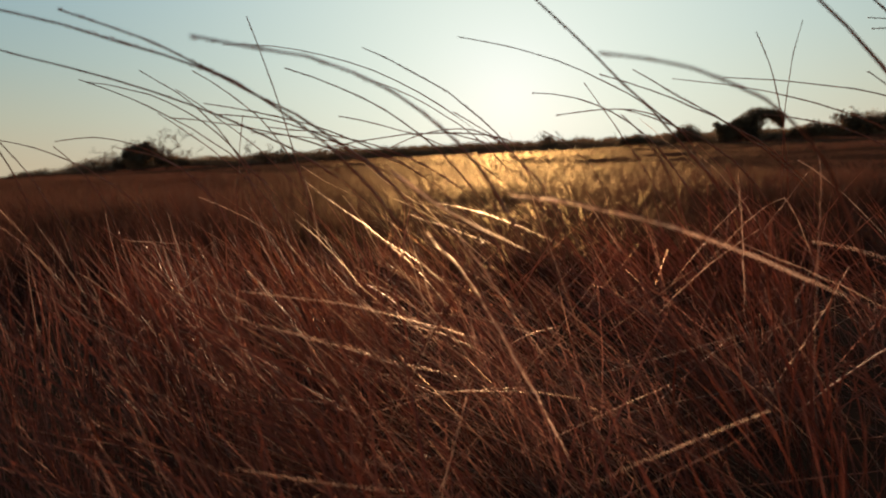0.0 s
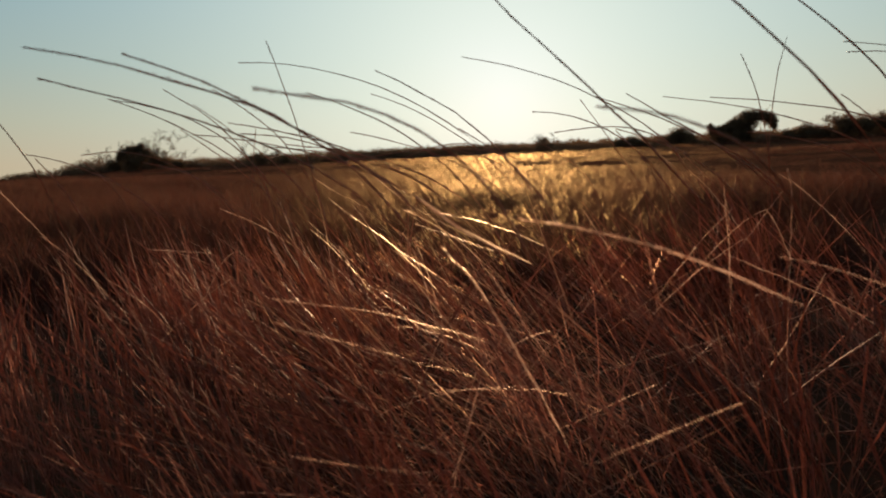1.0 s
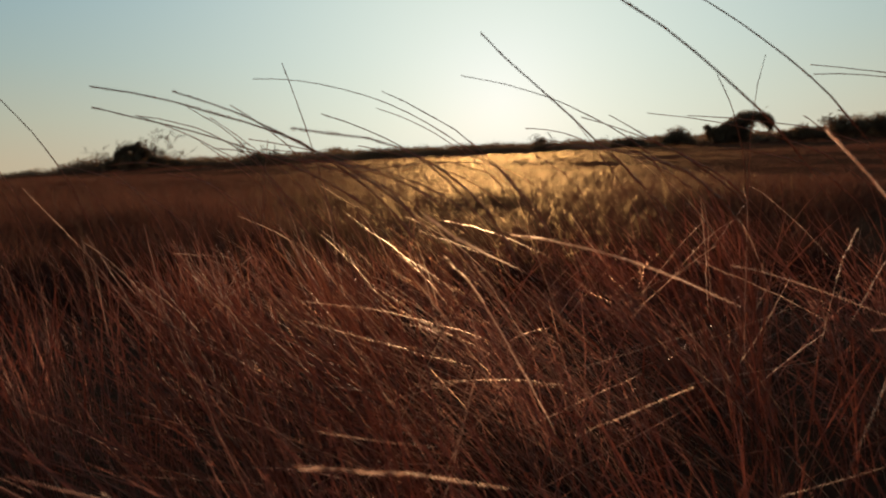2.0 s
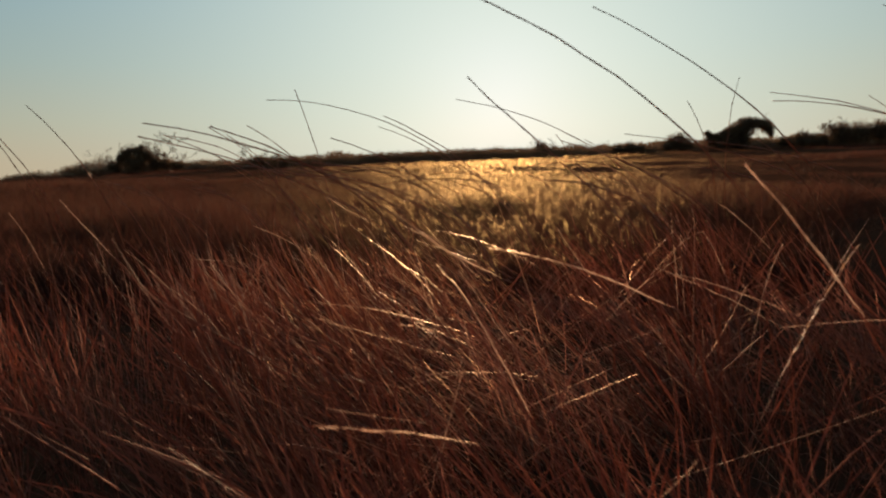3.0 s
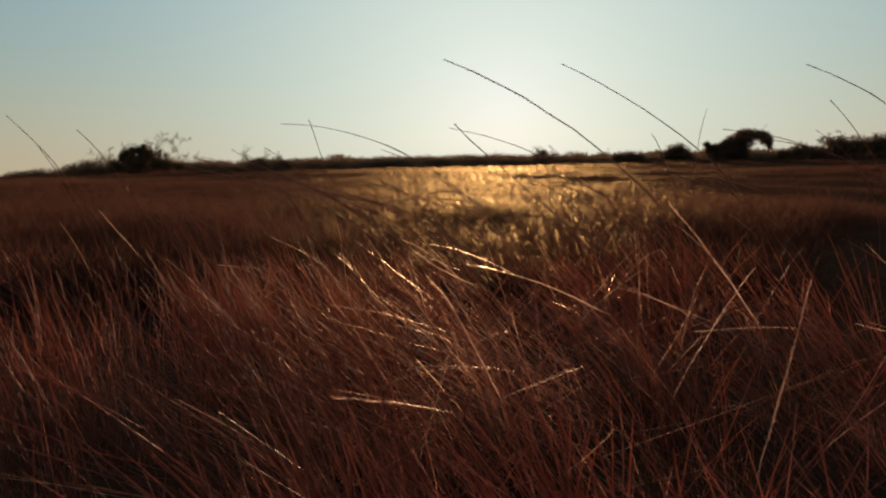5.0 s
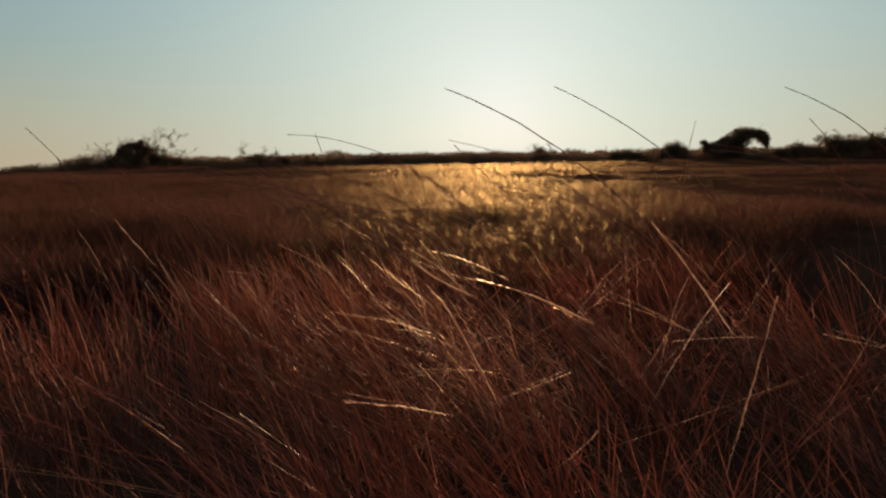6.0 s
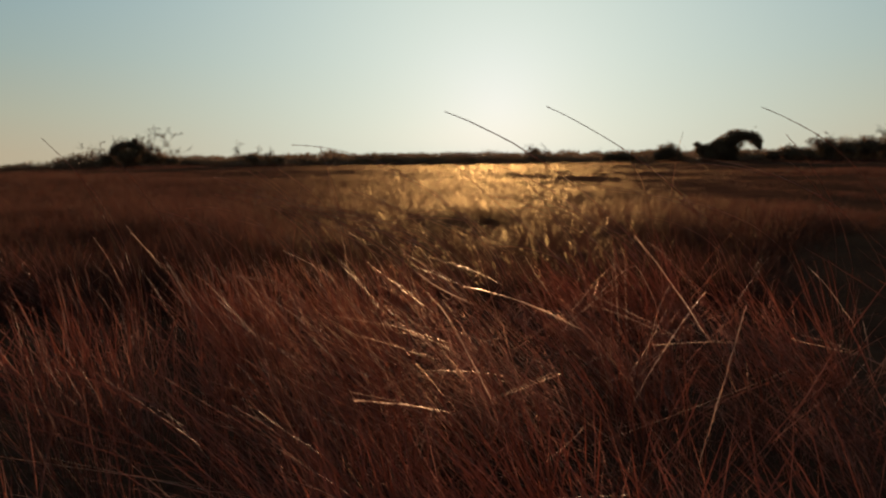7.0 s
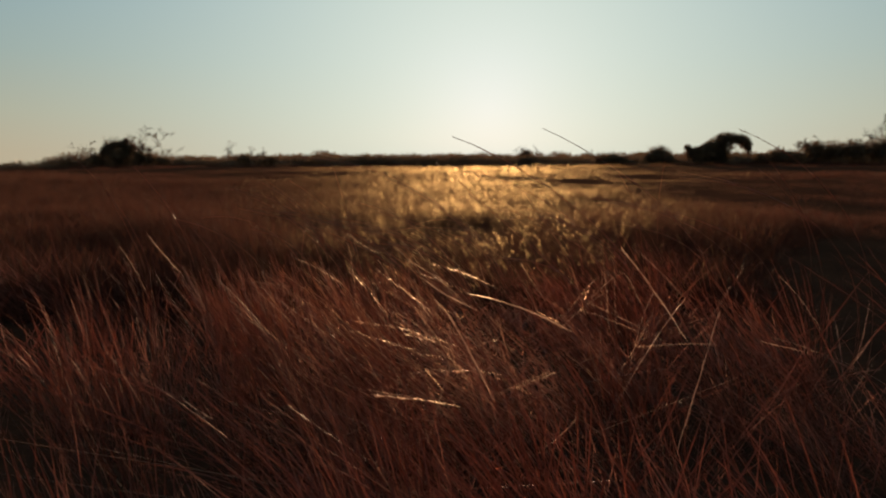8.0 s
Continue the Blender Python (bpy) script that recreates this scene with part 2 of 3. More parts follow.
def tuft_field(tufts, near, far, spread, stems, cuts, sides, tall, wide, radius, seed_head=0.0, curl=15, even=0.14, wild=0.17):
    x, y = scatter(tufts, near, far, spread)
    keep = ~bare(x, y) & ((patchiness(x, y, 0.36) > 0.42 + 0.10 * np.clip((-x - 0.3) / 0.6, 0, 1)) | (y > 2.4)) & (rng.uniform(0, 1, tufts) < thin(x, y))
    x, y = x[keep], y[keep]
    n = len(x)
    size = (0.8 + 0.4 * patchiness(x, y, 1.1)) * rng.normal(1, even, n).clip(0.6, 1.3) * cropped(x, y)
    flank = np.clip((np.abs(x - 0.25) - 0.75) / 0.5, 0, 1)
    size *= 1 - 0.40 * np.clip((y - 0.9 - 0.6 * flank) / 1.4, 0, 1)
    size *= 1 - 0.22 * np.clip((-x - 0.2) / 0.5, 0, 1) * (y < 2.2)
    trough = np.exp(-((x - 0.25 - 0.08 * y) / 0.9) ** 2) * np.clip((y - 0.8) / 0.6, 0, 1) * np.clip((9 - y) / 4, 0, 1)
    size *= 1 - 0.35 * trough
    heading = np.pi + rng.normal(0, 0.42, n) + 0.3 * np.sin(x * 1.7 + y)
    lean = (14 + 30 * rng.uniform(0, 1, n)) * (1 - 0.40 * np.clip((-x - 0.1) / 0.5, 0, 1) * np.clip((2.2 - y) / 1.2, 0, 1))
    i = np.repeat(np.arange(n), rng.integers(int(stems * 0.6), int(stems * 1.4), n))
    m = len(i)
    a, r = rng.uniform(0, 2 * np.pi, m), radius * np.sqrt(rng.uniform(0, 1, m))
    bx, by = x[i] + r * np.cos(a), y[i] + r * np.sin(a)
    head = heading[i] + rng.normal(0, 0.5, m)
    odd = rng.uniform(0, 1, m) < wild
    head[odd] = rng.uniform(0, 2 * np.pi, odd.sum())
    length = tall * size[i] * rng.normal(0.82, 0.22, m).clip(0.3, 1.25)
    tip = lean[i] + rng.normal(0, 10, m)
    bow = rng.gamma(2.2, curl, m).clip(0, 85) * (1 - 0.4 * np.clip((0.7 - by) / 0.8, 0, 1)) * (1 - 0.4 * np.clip(-bx / 0.5, 0, 1))
    top = 0.84 - 0.15 * np.clip((0.45 - by) / 0.9, 0, 1) * np.clip((1.0 - np.abs(bx - 0.35)) / 0.3, 0, 1)
    length = np.minimum(length, top / np.cos(np.radians((tip + 0.5 * bow).clip(0, 70))))
    verts, faces = blades(bx, by, length, tip, bow, head, wide * rng.uniform(0.6, 1.35, m), cuts, sides, seed_head)
    return verts, faces


def grass(name, fields, label, mat, straws=()):
    verts, faces, start = [], [], 0
    for v, f in (*fields, *straws):
        verts.append(v)
        faces.append(f + start)
        start += len(v)
    me = mesh_of(name, np.concatenate(verts), np.concatenate(faces), mat)
    if straws:
        me.materials.append(STRAW)
        pale = sum(len(f) for _, f in straws)
        index = np.zeros(len(me.polygons), np.int32)
        index[-pale:] = 1
        me.polygons.foreach_set("material_index", index)
    tagged(new(name, me), label, "grass", kind="stuff")


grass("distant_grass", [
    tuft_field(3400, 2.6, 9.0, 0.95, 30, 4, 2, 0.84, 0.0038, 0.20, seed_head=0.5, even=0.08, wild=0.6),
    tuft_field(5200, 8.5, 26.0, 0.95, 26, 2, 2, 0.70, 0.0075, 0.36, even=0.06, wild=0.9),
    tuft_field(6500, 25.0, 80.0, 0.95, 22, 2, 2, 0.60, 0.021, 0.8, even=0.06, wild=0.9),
], "dry brown grass spreading over the plain, darkened for shade", SHADED_PLAIN_GRASS)


def lodged(count, x, y, wide, deep, lean, bow, tall, heading=np.pi):
    """A tuft laid over by the wind, its stems almost flat at the tip."""
    bx, by = rng.normal(x, wide, count), rng.normal(y, deep, count)
    return blades(bx, by, tall * rng.normal(1, 0.15, count).clip(0.6, 1.4), rng.normal(lean, 9, count), rng.normal(bow, 12, count), heading + rng.normal(0, 0.55, count), rng.uniform(0.0010, 0.0022, count), 8, 3, 0.6)


def litter():
    """Short broken blades lying over the soil."""
    x, y = scatter(22000, -1.3, 7.0, 1.0)
    keep = rng.uniform(0, 1, len(x)) < thin(x, y)
    x, y = x[keep], y[keep]
    n = len(x)
    return blades(x, y, rng.uniform(0.08, 0.3, n), rng.normal(72, 12, n), rng.uniform(0, 25, n), rng.uniform(0, 2 * np.pi, n), rng.uniform(0.003, 0.006, n), 2)


grass("bent_grass", [lodged(75, 0.40, 0.60, 0.24, 0.24, 34, 30, 0.86), lodged(50, 0.05, 0.25, 0.2, 0.2, 34, 24, 0.82), lodged(40, 0.75, 0.80, 0.24, 0.22, 32, 26, 0.86), lodged(24, 1.25, 0.15, 0.16, 0.2, 20, 45, 0.85, 0.3)],
      "reddish grass tufts laid flat by the wind", GRASS)
grass("grass_litter", [litter()], "broken dead grass lying on the soil", BROWN_GRASS)


def loose_straws(count):
    """Straws that lie criss-cross in the tufts."""
    x, y = scatter(count, -0.95, 3.0, 0.95)
    keep = rng.uniform(0, 1, len(x)) < thin(x, y)
    x, y = x[keep], y[keep]
    n = len(x)
    length = rng.uniform(0.5, 1.0, n) * cropped(x, y)
    lean = np.where(x < -0.1, rng.uniform(10, 30, n), rng.uniform(18, 62, n))
    bow = rng.gamma(2.0, 4.5, n).clip(0, 30)
    length = np.minimum(length, (0.86 - 0.12 * np.clip(y, 0, 3) - 0.2 * np.clip((0.4 - y) / 0.9, 0, 1)) / np.cos(np.radians((lean + 0.5 * bow).clip(0, 75))))
    heading = np.where((rng.uniform(0, 1, n) < 0.78) | (y < 0.05), np.pi + rng.normal(0, 0.5, n), rng.uniform(0, 2 * np.pi, n))
    return blades(x, y, length, lean, bow, heading, rng.uniform(0.0010, 0.0021, n), 10, 3, 0.2)


def crossed_straws():
    """Stiff straws that have tipped over and rest across the tufts."""
    n = 130
    x, y = rng.uniform(-0.15, 1.15, n), rng.uniform(-0.1, 1.5, n)
    left = rng.uniform(0, 1, n) < np.where(x > 0.5, 0.85, 0.7)
    heading = np.where(left, np.pi, 0) + rng.normal(0, 0.5, n)
    x = x + np.where(left, 0.25, -0.35)
    lean = rng.normal(50, 11, n).clip(25, 72)
    reach = rng.uniform(0.58, 0.84, n) - 0.06 * y.clip(0, 2)
    length = (reach / np.cos(np.radians(lean + 2))).clip(0.5, 1.5)
    return blades(x, y, length, lean, rng.normal(4, 4, n), heading, rng.uniform(0.0012, 0.0024, n), 10, 3, 0.2)


grass("grass", [
    tuft_field(430, -1.25, 3.0, 1.0, 33, 7, 3, 0.84, 0.0029, 0.08, seed_head=1.0, curl=8),
    tuft_field(320, -1.25, 3.0, 1.0, 28, 5, 2, 0.54, 0.0038, 0.09, curl=9),
    tuft_field(110, -1.25, 3.0, 1.0, 36, 4, 2, 0.66, 0.0014, 0.10, curl=10),
    loose_straws(260),
], "dry red grass tufts bent over by the wind, with golden straws", GRASS,
      straws=[loose_straws(220), crossed_straws(), lodged(55, 0.48, 0.42, 0.26, 0.22, 40, 22, 0.86), lodged(32, 0.70, 0.75, 0.22, 0.24, 40, 20, 0.85), lodged(70, 0.65, 3.4, 0.5, 1.2, 40, 24, 0.62), lodged(50, 0.95, 6.5, 0.7, 1.8, 40, 24, 0.6)])


def grass_behind():
    x, y = rng.uniform(-8, 8, 2200), rng.uniform(-7, 6, 2200)
    keep = (np.hypot(x - 0.35, (y + 1.5) * 0.6) > 0.35) & ((y < -1.3) | (np.abs(x - 0.3) > (y + 2.3) * 1.0))
    keep &= (y < -1.7) | (rng.uniform(0, 1, 2200) < 0.3)
    x, y = x[keep], y[keep]
    i = np.repeat(np.arange(len(x)), 22)
    m = len(i)
    bx, by = x[i] + rng.normal(0, 0.06, m), y[i] + rng.normal(0, 0.06, m)
    verts, faces = blades(bx, by, rng.normal(0.62, 0.12, m).clip(0.3, 0.85), rng.normal(22, 9, m), rng.uniform(5, 60, m), np.pi + rng.normal(0, 0.6, m), np.full(m, 0.005), 3)
    tagged(new("trampled_grass", mesh_of("trampled_grass", verts, faces, GRASS)), "dry red-brown grass of knee height on the plain", "grass", kind="stuff")


grass_behind()


# ---- single stalks ----
def tube(bm, points, radii, sides=5):
    rings = []
    for k, p in enumerate(points):
        along = (points[min(k + 1, len(points) - 1)] - points[max(k - 1, 0)]).normalized()
        across = along.cross(Vector((0.31, 0.9, 0.2))).normalized()
        other = along.cross(across)
        rings.append([bm.verts.new(p + radii[k] * (math.cos(2 * math.pi * s / sides) * across + math.sin(2 * math.pi * s / sides) * other)) for s in range(sides)])
    for a, b in zip(rings, rings[1:]):
        for s in range(sides):
            bm.faces.new((a[s], a[(s + 1) % sides], b[(s + 1) % sides], b[s]))
    bm.faces.new(rings[0][::-1])
    bm.faces.new(rings[-1])


def part(name, bm, material, parent, label=""):
    me = bpy.data.meshes.new(name)
    bm.to_mesh(me)
    bm.free()
    me.materials.append(material)
    ob = new(name, me)
    ob.parent = parent
    if label:
        tagged(ob, label)
    return ob


def curve_points(base, rise, bend, tip, count):
    a, b, c, d = (Vector(p) for p in (base, rise, bend, tip))
    out = []
    for k in range(count + 1):
        s = k / count
        out.append((1 - s) ** 3 * a + 3 * s * (1 - s) ** 2 * b + 3 * s * s * (1 - s) * c + s ** 3 * d)
    return out


def spikelets(bm, points, size, pick):
    """Slender grains that hug the stem on both sides, each with a fine awn."""
    for k in range(len(points) - 1):
        along = (points[k + 1] - points[k]).normalized()
        side = along.cross(Vector((pick.uniform(-1, 1), pick.uniform(-1, 1), pick.uniform(-1, 1)))).normalized()
        root = points[k]
        end = root + along * size * pick.uniform(0.8, 1.3) + side * size * pick.uniform(0.08, 0.22)
        half = (root + end) / 2
        cross = along.cross(side)
        ring = [bm.verts.new(half + v * size * 0.09) for v in (side, cross, -side, -cross)]
        a, b = bm.verts.new(root), bm.verts.new(end)
        for s in range(4):
            bm.faces.new((a, ring[s], ring[(s + 1) % 4]))
            bm.faces.new((b, ring[(s + 1) % 4], ring[s]))


def blade(bm, points, widths, turn):
    """A leaf folded along its middle."""
    rows = []
    for k, p in enumerate(points):
        along = (points[min(k + 1, len(points) - 1)] - points[max(k - 1, 0)]).normalized()
        across = along.cross(Vector((math.cos(turn), math.sin(turn), 0.3))).normalized()
        other = along.cross(across)
        rows.append([bm.verts.new(p + widths[k] * v) for v in (across + other * 0.6, Vector(), -across + other * 0.6)])
    for a, b in zip(rows, rows[1:]):
        for s in range(2):
            bm.faces.new((a[s], a[s + 1], b[s + 1], b[s]))


def stalk(name, base, rise, bend, tip, thick, mat, label, head_from, grain, group, folded=False):
    pick = random.Random(int(1000 * (tip[0] + 2 * tip[1] + 3 * tip[2])))
    thing = new(name)
    thing.location = (base[0], base[1], 0)
    tagged(thing, label, "grass stalk", group)
    pts = curve_points((base[0], base[1], -0.02), rise, bend, tip, 24)
    pts = [p - thing.location + Vector((pick.gauss(0, 1), pick.gauss(0, 1), pick.gauss(0, 1))) * 0.0012 for p in pts]
    radii = [thick * (1 - 0.55 * (k / 24) ** 1.6) * (1.25 if k in (5, 10, 15) else 1) for k in range(25)]
    # on straws, shade below and sun above are put into dark and pale colours
    cut = int(24 * head_from)
    radii = [min(r, 0.0007) if k <= cut else r for k, r in enumerate(radii)]
    bm = bmesh.new()
    tube(bm, pts[:cut + 1], radii[:cut + 1])
    part("stem", bm, STALK, thing)
    bm = bmesh.new()
    if folded:
        blade(bm, pts[cut:], [r * 0.9 * min(1, 0.35 + 0.2 * k) for k, r in enumerate(radii[cut:])], pick.uniform(0, 3))
        part("leaf_blade", bm, mat, thing)
    else:
        tube(bm, pts[cut:], radii[cut:])
        part("stem_top", bm, mat, thing)
    dense = curve_points((base[0], base[1], -0.02), rise, bend, tip, 150)[int(150 * (head_from + 0.08)):]
    bm = bmesh.new()
    spikelets(bm, [p - thing.location for p in dense], grain, pick)
    part("seed_head", bm, mat, thing, "narrow seed head with small dry grains")


def tall_stalk(base, rise, bend, tip):
    stalk("grass_stalk", base, rise, bend, tip, 0.0026, STALK, "tall thin dry grass stalk bent by the wind", 0.6, 0.010, "tall stalks above the grass")


def dry_straw(base, rise, bend, tip, shaded_stem):
    stalk("straw_stalk", base, rise, bend, tip, 0.0011, STRAW, "thin golden dry grass stalk among red grass", min(shaded_stem, 0.8), 0.006, "golden stalks in the grass", True)


def broad_straw(base, rise, bend, tip, shaded_stem):
    stalk("seed_stalk", base, rise, bend, tip, 0.0027, STRAW, "thick golden grass stalk with a full seed head", min(shaded_stem * 0.92, 0.78), 0.013, "golden stalks in the grass", True)


tall_stalk((1.56, 1.49), (1.72, 1.41, 0.45), (1.55, 1.47, 0.94), (1.65, 1.41, 1.41))
tall_stalk((1.44, 0.96), (1.35, 0.91, 0.35), (1.45, 0.96, 0.97), (1.16, 0.75, 1.27))
tall_stalk((-0.02, 0.55), (0.00, 0.51, 0.47), (-0.06, 0.56, 0.90), (-0.20, 0.55, 1.34))
tall_stalk((0.73, 0.84), (0.89, 0.76, 0.78), (0.24, 0.93, 1.33), (-0.43, 0.95, 1.35))
tall_stalk((0.56, 0.88), (0.80, 0.81, 0.67), (0.47, 0.90, 1.06), (0.01, 1.00, 1.23))
tall_stalk((0.31, -0.08), (0.61, -0.03, 0.75), (0.20, -0.10, 1.11), (-0.29, -0.24, 1.20))
tall_stalk((0.24, -0.10), (0.43, 0.06, 0.69), (0.28, -0.12, 1.03), (-0.17, -0.21, 1.19))
tall_stalk((0.17, 0.18), (0.55, 0.13, 0.83), (0.02, 0.19, 1.06), (-0.40, -0.07, 1.18))
tall_stalk((-0.13, 0.62), (0.16, 0.58, 0.70), (-0.21, 0.63, 1.02), (-0.66, 0.56, 1.21))
tall_stalk((-0.85, 0.57), (-0.84, 0.57, 0.58), (-0.79, 0.64, 0.95), (-1.01, 0.41, 1.31))
tall_stalk((-1.14, 0.72), (-1.09, 0.77, 0.57), (-1.10, 0.74, 1.00), (-1.40, 0.58, 1.38))
tall_stalk((-1.17, 0.67), (-1.01, 0.65, 0.60), (-1.18, 0.75, 0.88), (-1.22, 0.49, 1.26))
tall_stalk((2.08, 0.51), (2.41, 0.34, 0.88), (1.96, 0.57, 1.21), (1.42, 0.69, 1.28))
tall_stalk((2.08, 0.51), (2.44, 0.42, 0.85), (1.97, 0.54, 1.24), (1.43, 0.69, 1.25))
tall_stalk((1.88, 0.12), (2.07, 0.04, 0.71), (1.98, 0.09, 1.23), (1.47, 0.24, 1.46))
tall_stalk((1.96, 0.44), (2.06, 0.41, 0.64), (2.04, 0.43, 0.99), (1.70, 0.48, 1.37))
tall_stalk((1.45, 0.23), (1.72, 0.23, 0.81), (1.22, 0.22, 1.22), (0.68, 0.11, 1.46))
tall_stalk((1.11, -0.14), (1.33, -0.19, 0.72), (0.87, -0.13, 1.22), (0.34, -0.26, 1.42))
tall_stalk((0.86, 0.02), (1.14, 0.26, 0.77), (0.71, -0.08, 0.93), (0.36, -0.10, 1.28))
tall_stalk((1.15, 0.42), (1.46, 0.43, 0.76), (1.11, 0.43, 0.93), (0.71, 0.35, 1.14))
tall_stalk((1.24, 0.47), (1.53, 0.52, 0.75), (1.11, 0.45, 1.00), (0.65, 0.40, 1.14))
tall_stalk((1.87, 0.63), (2.19, 0.62, 0.98), (1.56, 0.64, 1.09), (1.02, 0.62, 1.14))
tall_stalk((1.86, 0.83), (2.14, 0.80, 0.90), (1.51, 0.84, 1.09), (0.96, 0.82, 1.16))
tall_stalk((1.00, 0.97), (1.20, 0.98, 0.58), (0.98, 0.97, 0.83), (0.72, 0.92, 1.17))
tall_stalk((0.96, 0.79), (0.99, 0.77, 0.57), (1.08, 0.86, 0.84), (0.78, 0.70, 1.06))
tall_stalk((1.34, 0.78), (1.48, 0.73, 0.71), (0.93, 0.84, 1.21), (0.33, 0.82, 1.31))
tall_stalk((0.38, 0.49), (0.68, 0.45, 0.76), (0.21, 0.49, 1.04), (-0.27, 0.41, 1.12))
tall_stalk((0.32, 0.55), (0.62, 0.53, 0.85), (0.07, 0.56, 1.04), (-0.43, 0.55, 1.10))
tall_stalk((0.31, 0.76), (0.63, 0.74, 0.82), (0.19, 0.76, 1.02), (-0.29, 0.75, 1.06))
tall_stalk((-0.19, 0.62), (0.03, 0.61, 0.65), (-0.15, 0.62, 0.88), (-0.51, 0.65, 1.12))
tall_stalk((-0.18, 0.93), (0.10, 0.91, 0.69), (-0.23, 0.93, 0.95), (-0.61, 0.97, 1.22))
tall_stalk((-0.39, 0.73), (-0.13, 0.66, 0.50), (-0.38, 0.76, 1.14), (-0.87, 0.72, 1.06))
tall_stalk((-0.56, 0.61), (-0.32, 0.59, 0.67), (-0.53, 0.62, 0.98), (-0.97, 0.62, 1.07))
tall_stalk((0.49, 0.47), (0.72, 0.45, 0.71), (0.55, 0.47, 1.03), (0.10, 0.49, 1.24))
tall_stalk((-0.48, 0.98), (-0.48, 0.99, 0.52), (-0.48, 0.98, 0.74), (-0.43, 1.06, 1.13))
tall_stalk((0.38, 0.35), (0.60, 0.35, 0.63), (0.41, 0.37, 1.03), (-0.03, 0.27, 1.17))
tall_stalk((-0.26, 0.60), (-0.22, 0.58, 0.63), (-0.10, 0.59, 1.01), (-0.53, 0.62, 1.23))
tall_stalk((-0.16, 0.70), (-0.06, 0.69, 0.67), (-0.01, 0.69, 0.99), (-0.43, 0.72, 1.24))
tall_stalk((-0.25, 0.60), (-0.02, 0.57, 0.69), (-0.17, 0.61, 1.14), (-0.68, 0.61, 1.21))
tall_stalk((2.25, 0.99), (2.29, 0.97, 0.61), (2.40, 0.98, 1.02), (1.98, 1.02, 1.28))
tall_stalk((0.38, -0.26), (0.50, -0.25, 0.60), (0.51, -0.19, 1.08), (0.08, -0.39, 1.11))
tall_stalk((0.74, -0.33), (0.83, -0.31, 0.64), (0.89, -0.27, 1.05), (0.46, -0.43, 1.07))
tall_stalk((0.17, 0.44), (0.44, 0.34, 0.64), (0.23, 0.50, 1.06), (-0.22, 0.35, 1.09))
tall_stalk((0.37, 0.46), (0.68, 0.44, 0.78), (0.32, 0.46, 1.01), (-0.14, 0.45, 1.06))
tall_stalk((-0.32, 0.53), (-0.28, 0.51, 0.55), (-0.15, 0.53, 0.96), (-0.57, 0.53, 1.03))
tall_stalk((0.47, 0.66), (0.78, 0.65, 0.79), (0.44, 0.66, 0.99), (-0.01, 0.67, 1.09))
tall_stalk((0.52, 0.58), (0.89, 0.60, 1.09), (0.44, 0.58, 1.08), (-0.05, 0.55, 1.00))
tall_stalk((0.46, 0.79), (0.72, 0.77, 0.71), (0.56, 0.81, 1.20), (0.12, 0.76, 1.00))
tall_stalk((0.58, 0.66), (0.69, 0.65, 0.58), (0.68, 0.65, 0.87), (0.31, 0.68, 1.09))
tall_stalk((0.55, 0.46), (0.61, 0.45, 0.60), (0.70, 0.46, 0.93), (0.29, 0.47, 1.03))
tall_stalk((0.92, 0.61), (1.07, 0.62, 0.82), (1.06, 0.61, 1.14), (0.58, 0.59, 1.06))
tall_stalk((0.96, 0.59), (1.13, 0.50, 0.40), (1.00, 0.61, 1.11), (0.52, 0.59, 1.12))
tall_stalk((1.01, 0.38), (1.16, 0.37, 0.65), (1.12, 0.38, 0.94), (0.70, 0.39, 1.06))
tall_stalk((0.78, 0.98), (0.78, 0.98, 0.58), (0.95, 0.97, 0.85), (0.60, 0.99, 1.03))
tall_stalk((1.52, 0.61), (1.78, 0.60, 0.75), (1.57, 0.61, 0.99), (1.12, 0.61, 1.04))
tall_stalk((-0.60, 0.51), (-0.62, 0.51, 0.59), (-0.45, 0.49, 0.79), (-0.73, 0.52, 1.04))
tall_stalk((-0.64, 0.39), (-0.62, 0.40, 0.57), (-0.53, 0.37, 0.77), (-0.79, 0.42, 1.05))
tall_stalk((1.47, 0.40), (1.47, 0.39, 0.55), (1.61, 0.39, 0.87), (1.26, 0.43, 1.12))
broad_straw((1.37, -0.54), (1.01, -0.46, 0.72), (0.72, -0.40, 0.89), (0.39, -0.33, 0.94), 0.74)
broad_straw((1.04, 0.07), (0.74, -0.11, 0.87), (0.46, -0.17, 0.76), (0.25, -0.26, 0.97), 0.85)
broad_straw((0.80, -0.10), (0.48, -0.15, 0.42), (0.42, -0.09, 0.72), (0.28, -0.13, 0.87), 0.50)
broad_straw((1.57, -0.55), (1.17, -0.41, 0.60), (1.03, -0.38, 0.87), (0.86, -0.32, 1.08), 0.71)
broad_straw((0.29, -0.82), (0.68, -0.62, 0.43), (0.82, -0.49, 0.74), (1.04, -0.37, 0.93), 0.69)
broad_straw((0.66, -0.90), (0.90, -0.67, 0.48), (0.97, -0.65, 0.78), (1.06, -0.55, 0.94), 0.55)
dry_straw((1.69, -0.51), (1.33, -0.39, 0.62), (1.08, -0.33, 0.78), (0.77, -0.24, 0.86), 0.78)
dry_straw((0.11, -0.25), (0.25, -0.11, 0.27), (0.29, -0.12, 0.49), (0.33, -0.05, 0.58), 0.40)
broad_straw((1.03, -0.64), (0.68, -0.64, 0.72), (0.44, -0.64, 0.71), (0.13, -0.65, 0.75), 0.83)
dry_straw((-0.24, 0.08), (0.12, 0.12, 0.24), (0.44, 0.15, 0.36), (0.75, 0.18, 0.49), 0.70)
